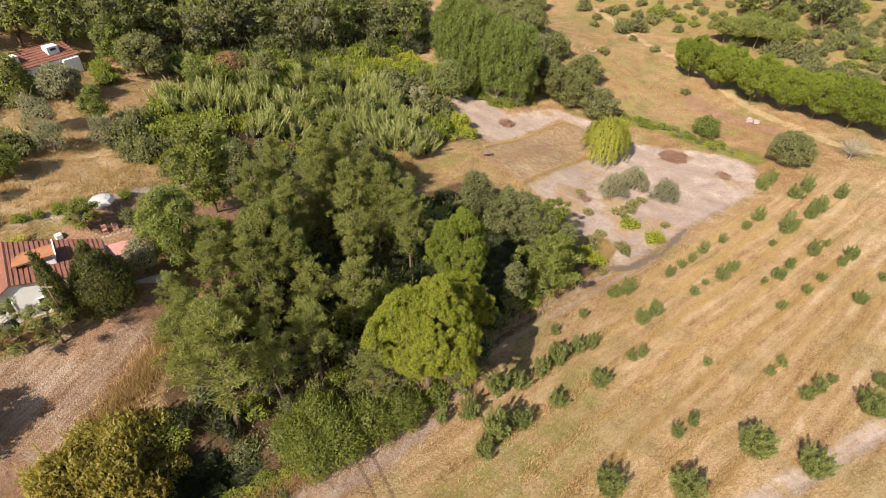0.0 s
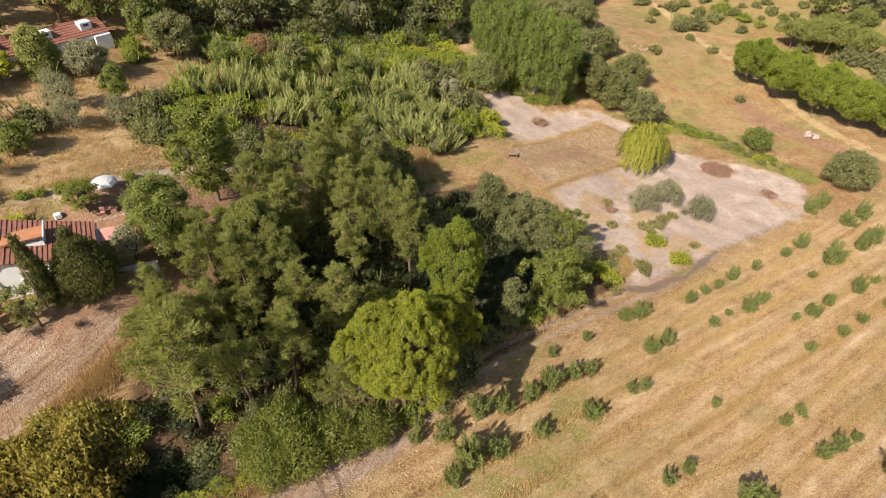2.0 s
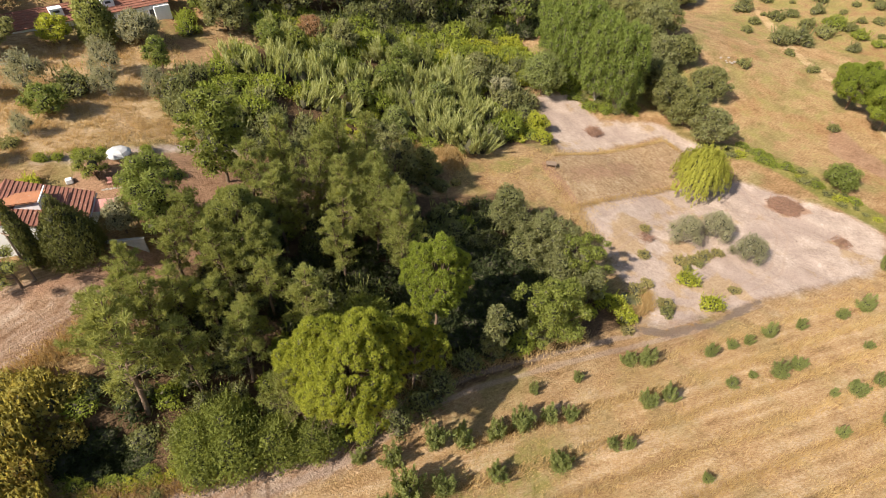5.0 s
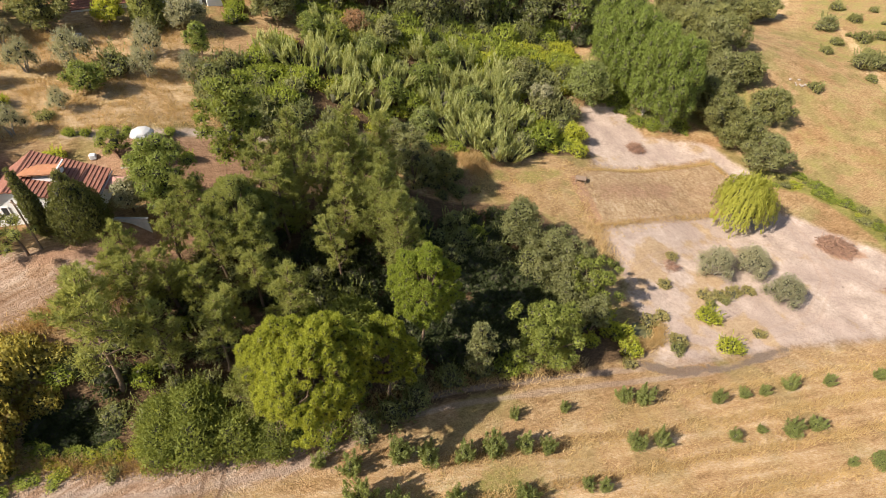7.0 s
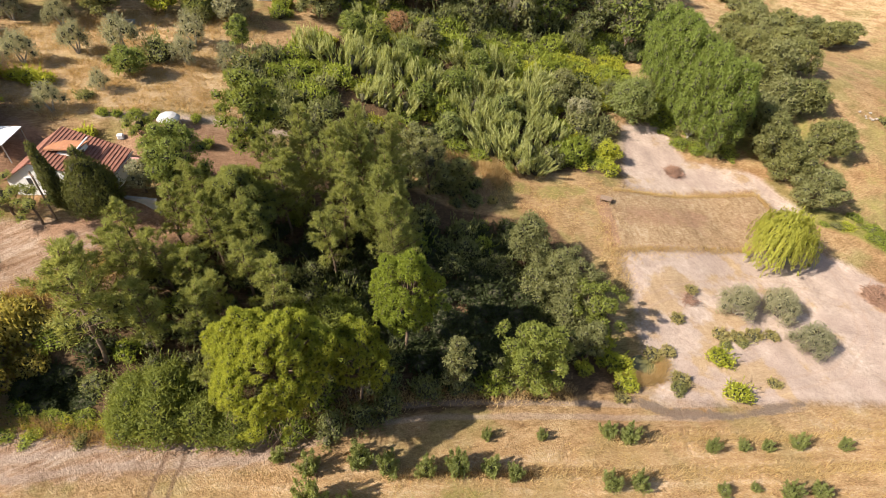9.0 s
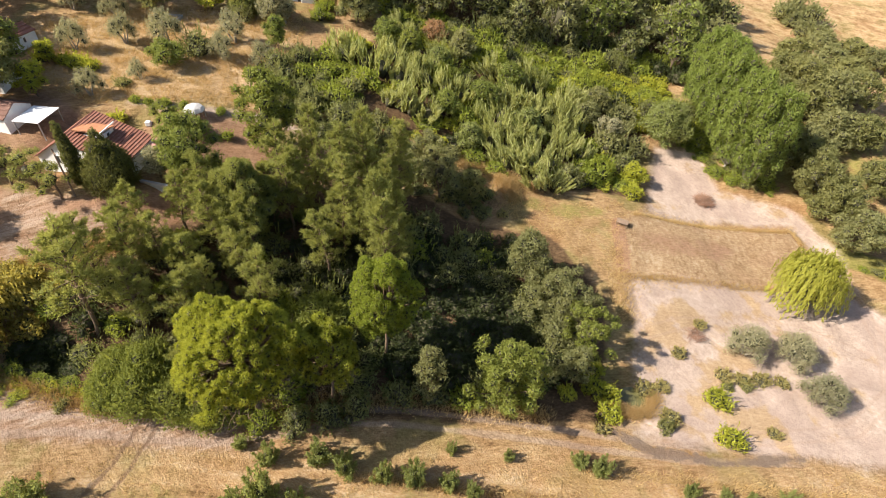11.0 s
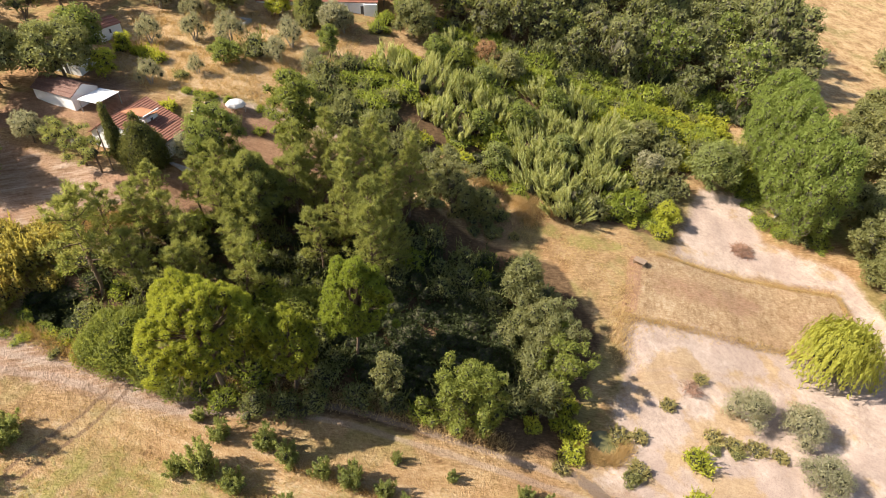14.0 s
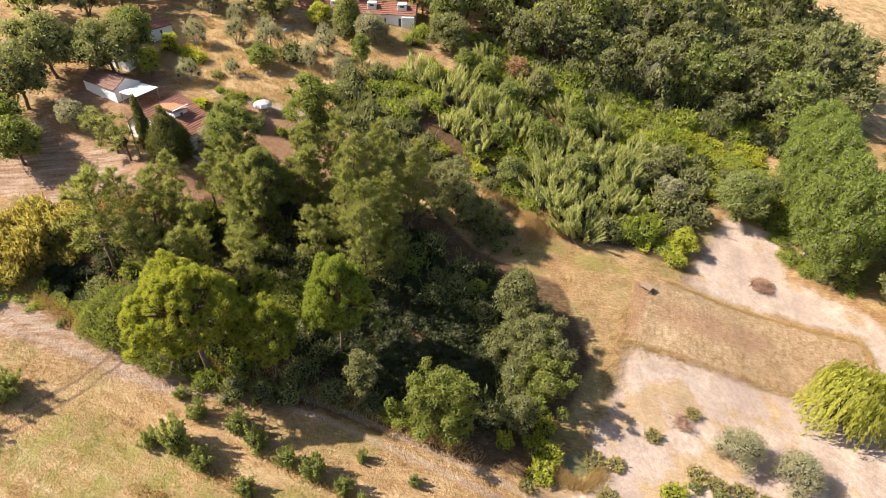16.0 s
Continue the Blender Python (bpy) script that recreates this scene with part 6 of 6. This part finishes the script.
stones(3, 6, 1.6, 0.3, "rubble_pile", "pale grey rubble under pines", -16.8, 73.0, STONE)


def twig_heap(seed, x, y, r, h, n, label, mat):
    """A heap of cut branches."""
    wd = Wood(seed)
    rng = np.random.default_rng(seed)
    for k in range(n):
        a, d = rng.uniform(0, 6.28), r * math.sqrt(rng.random())
        c = np.array([math.cos(a) * d, math.sin(a) * d, h * (1 - (d / r) ** 2) * rng.uniform(0.2, 1.0)])
        t = unit(rng.normal(0, 1, 3) * [1, 1, 0.35]) * rng.uniform(0.4, 1.0)
        wd.stem(c - t, c + t, 0.05, 0.02, 3, 3, 0.08)
    ob = tagged(new("brush_heap", wd.mesh(mat, "brush_heap")), label, "brush pile", kind="stuff")
    ob.matrix_basis = pose(x, y, at(x, y) + 0.05)


BRUSH = plain("dry_reddish_brush", (0.30, 0.17, 0.11), 0.9, 0.4)
twig_heap(401, 51.2, 105.0, 3.0, 0.7, 420, "low heap of dry reddish branches on bare soil", BRUSH)
twig_heap(402, 15.4, 115.6, 1.7, 0.9, 220, "heap of dry branches on bare clearing", BRUSH)
twig_heap(403, 58.5, 96.5, 1.6, 0.35, 80, "scattered dry branches on bare soil", BRUSH)
twig_heap(404, 27.0, 84.6, 1.2, 0.6, 60, "scattered dry branches on bare soil", BRUSH)

# pond
m = Nodes("pond_water")
m.link(m.ramp(m.noise(0.8, m.coords()), (0.3, (0.075, 0.07, 0.025)), (0.7, (0.13, 0.12, 0.05))), m.bsdf.inputs["Base Color"])
m.bsdf.inputs["Roughness"].default_value = 0.08
bm = bmesh.new()
ring = [bm.verts.new((2.5 * math.cos(k * math.pi / 12) * (1 + 0.1 * math.sin(3 * k)), 1.9 * math.sin(k * math.pi / 12) * (1 + 0.08 * math.cos(2 * k)), 0)) for k in range(24)]
bm.faces.new(ring)
pond = tagged(new("water", bmesh_data("water", bm, m.mat)), "small still green-brown pond below oaks", "water", kind="structure")
pond.matrix_basis = pose(25.6, 69.7, at(25.6, 69.7) + 0.62)


# ---- dry grass ----
def grass(name, label, poly, count, seed, tall=0.34, avoid=()):
    """Tufts of dry blades as one sheet of stuff."""
    rng = np.random.default_rng(seed)
    p = np.array(poly)
    x = rng.uniform(p[:, 0].min(), p[:, 0].max(), count)
    y = rng.uniform(p[:, 1].min(), p[:, 1].max(), count)
    keep = inside(poly, x, y, 0.8) > 0.6
    for other, line in avoid:
        keep &= (along(other, x, y, 3.4, 0.4) if line else inside(other, x, y, 0.6)) < 0.5
    clump = np.sin(x * 0.9 + 2 * np.sin(y * 0.5)) * np.sin(y * 0.8 + 1.5 * np.sin(x * 0.45)) + rng.normal(0, 0.5, count)
    keep &= clump > -0.1
    x, y = x[keep], y[keep]
    k, b = len(x), 5
    xx = np.repeat(x, b) + rng.normal(0, 0.13, k * b)
    yy = np.repeat(y, b) + rng.normal(0, 0.13, k * b)
    zz = height(xx, yy)
    h = tall * rng.uniform(0.5, 1.5, (k * b, 1))
    way = unit(rng.normal(0, 0.45, (k * b, 3)) + [0.15, 0.05, 1.0])
    side = unit(np.cross(way, rng.normal(0, 1, (k * b, 3)))) * 0.022
    foot = np.stack([xx, yy, zz - 0.05], -1)
    vs = np.stack([foot - side, foot + side, foot + way * h], 1).reshape(-1, 3)
    tagged(new(name, raw_mesh(name, vs, [], np.arange(k * b * 3).reshape(-1, 3), LEAF["dry"])), label, "grass", kind="stuff")


grass("dry_grass", "tufts of dry golden grass between orchard rows", [(-12, 14), (-6, 28), (6, 39), (20, 52), (34, 65), (47, 77.5), (62, 89), (80, 88), (60, 40), (40, 20), (10, 8)], 60000, 501, 0.30, ((TRACK, True),))
grass("dry_grass", "dry golden grass on the olive slope", [(-80, 48), (-62, 42), (-50, 45), (-47, 52), (-36, 66), (-46, 78), (-58, 88), (-72, 70)], 34000, 502, 0.55)
grass("dry_grass", "dry grass round the stubble field", [(-10, 80), (4, 84), (15, 84), (18, 84), (36, 109), (29, 121), (9, 103), (4, 100), (-8, 89)], 14000, 503, 0.35)


def grass_line(line, width, count, seed, tall=0.55):
    """A strip of taller uncut grass along a field edge."""
    rng = np.random.default_rng(seed)
    count = int(count * 2.2)
    p = np.array(line, float)
    seg = np.linalg.norm(np.diff(p, axis=0), axis=1)
    s = rng.uniform(0, seg.sum(), count)
    cum = np.concatenate([[0], np.cumsum(seg)])
    x = np.interp(s, cum, p[:, 0]) + rng.normal(0, width / 2, count)
    y = np.interp(s, cum, p[:, 1]) + rng.normal(0, width / 2, count)
    z = height(x, y) + 0.2
    h = tall * rng.uniform(0.5, 1.6, (count, 1))
    way = unit(rng.normal(0, 0.4, (count, 3)) + [0.1, 0.05, 1.0])
    side = unit(np.cross(way, rng.normal(0, 1, (count, 3)))) * 0.028
    foot = np.stack([x, y, z - 0.2], -1)
    vs = np.stack([foot - side, foot + side, foot + way * (h + 0.2)], 1).reshape(-1, 3)
    tagged(new("field_margin", raw_mesh("field_margin", vs, [], np.arange(count * 3).reshape(-1, 3), LEAF["dry"])), "strip of tall uncut dry grass along field edge", "grass", kind="stuff")


grass_line([(9.5, 100), (20.7, 110.8), (29.6, 119.6), (32.5, 117.5)], 0.6, 1900, 511, 0.4)
grass_line([(15.4, 86.0), (22.8, 93.9), (33.4, 105.0)], 0.7, 1500, 512, 0.4)
grass_line([(9.0, 96.5), (13.5, 89), (16, 84), (19, 80)], 2.0, 1300, 513, 0.45)
grass_line([(27.5, 71.5), (27.9, 68.5), (26.4, 66.8), (24, 66)], 0.9, 1600, 514, 0.6)
grass_line([(-8, 29.5), (0.5, 40), (9, 50), (20, 59.5)], 1.4, 3600, 515, 0.5)
grass_line([(-17, 83.6), (-13, 86.4), (-9.7, 89.2), (-5, 90.6)], 1.3, 2200, 516, 0.8)
grass_line([(-10, 86.6), (-7.6, 87.0), (-5.6, 85.4)], 2.4, 2600, 517, 0.5)
grass_line([(-30, 27), (-28.4, 33), (-27, 38)], 1.6, 2200, 518, 0.6)
for n, (off, a, b) in enumerate(((-28.3, 56, 98), (-24.4, 32, 104), (-20.4, 27, 104), (-16.3, 24, 102), (-12.2, 22, 100), (-8.1, 22, 96), (-4.0, 24, 92))):
    u, v = (math.cos(ROW_TURN), math.sin(ROW_TURN)), (math.sin(ROW_TURN), -math.cos(ROW_TURN))
    line = [(v[0] * off + u[0] * t, v[1] * off + u[1] * t) for t in range(a, b, 8)]
    grass_line(line, 0.8, 34 * (b - a), 530 + n, 0.42)
grass_line([(-23, 18.6), (-17.5, 22), (-12.6, 25), (-9, 27.6)], 1.2, 1500, 540, 0.45)
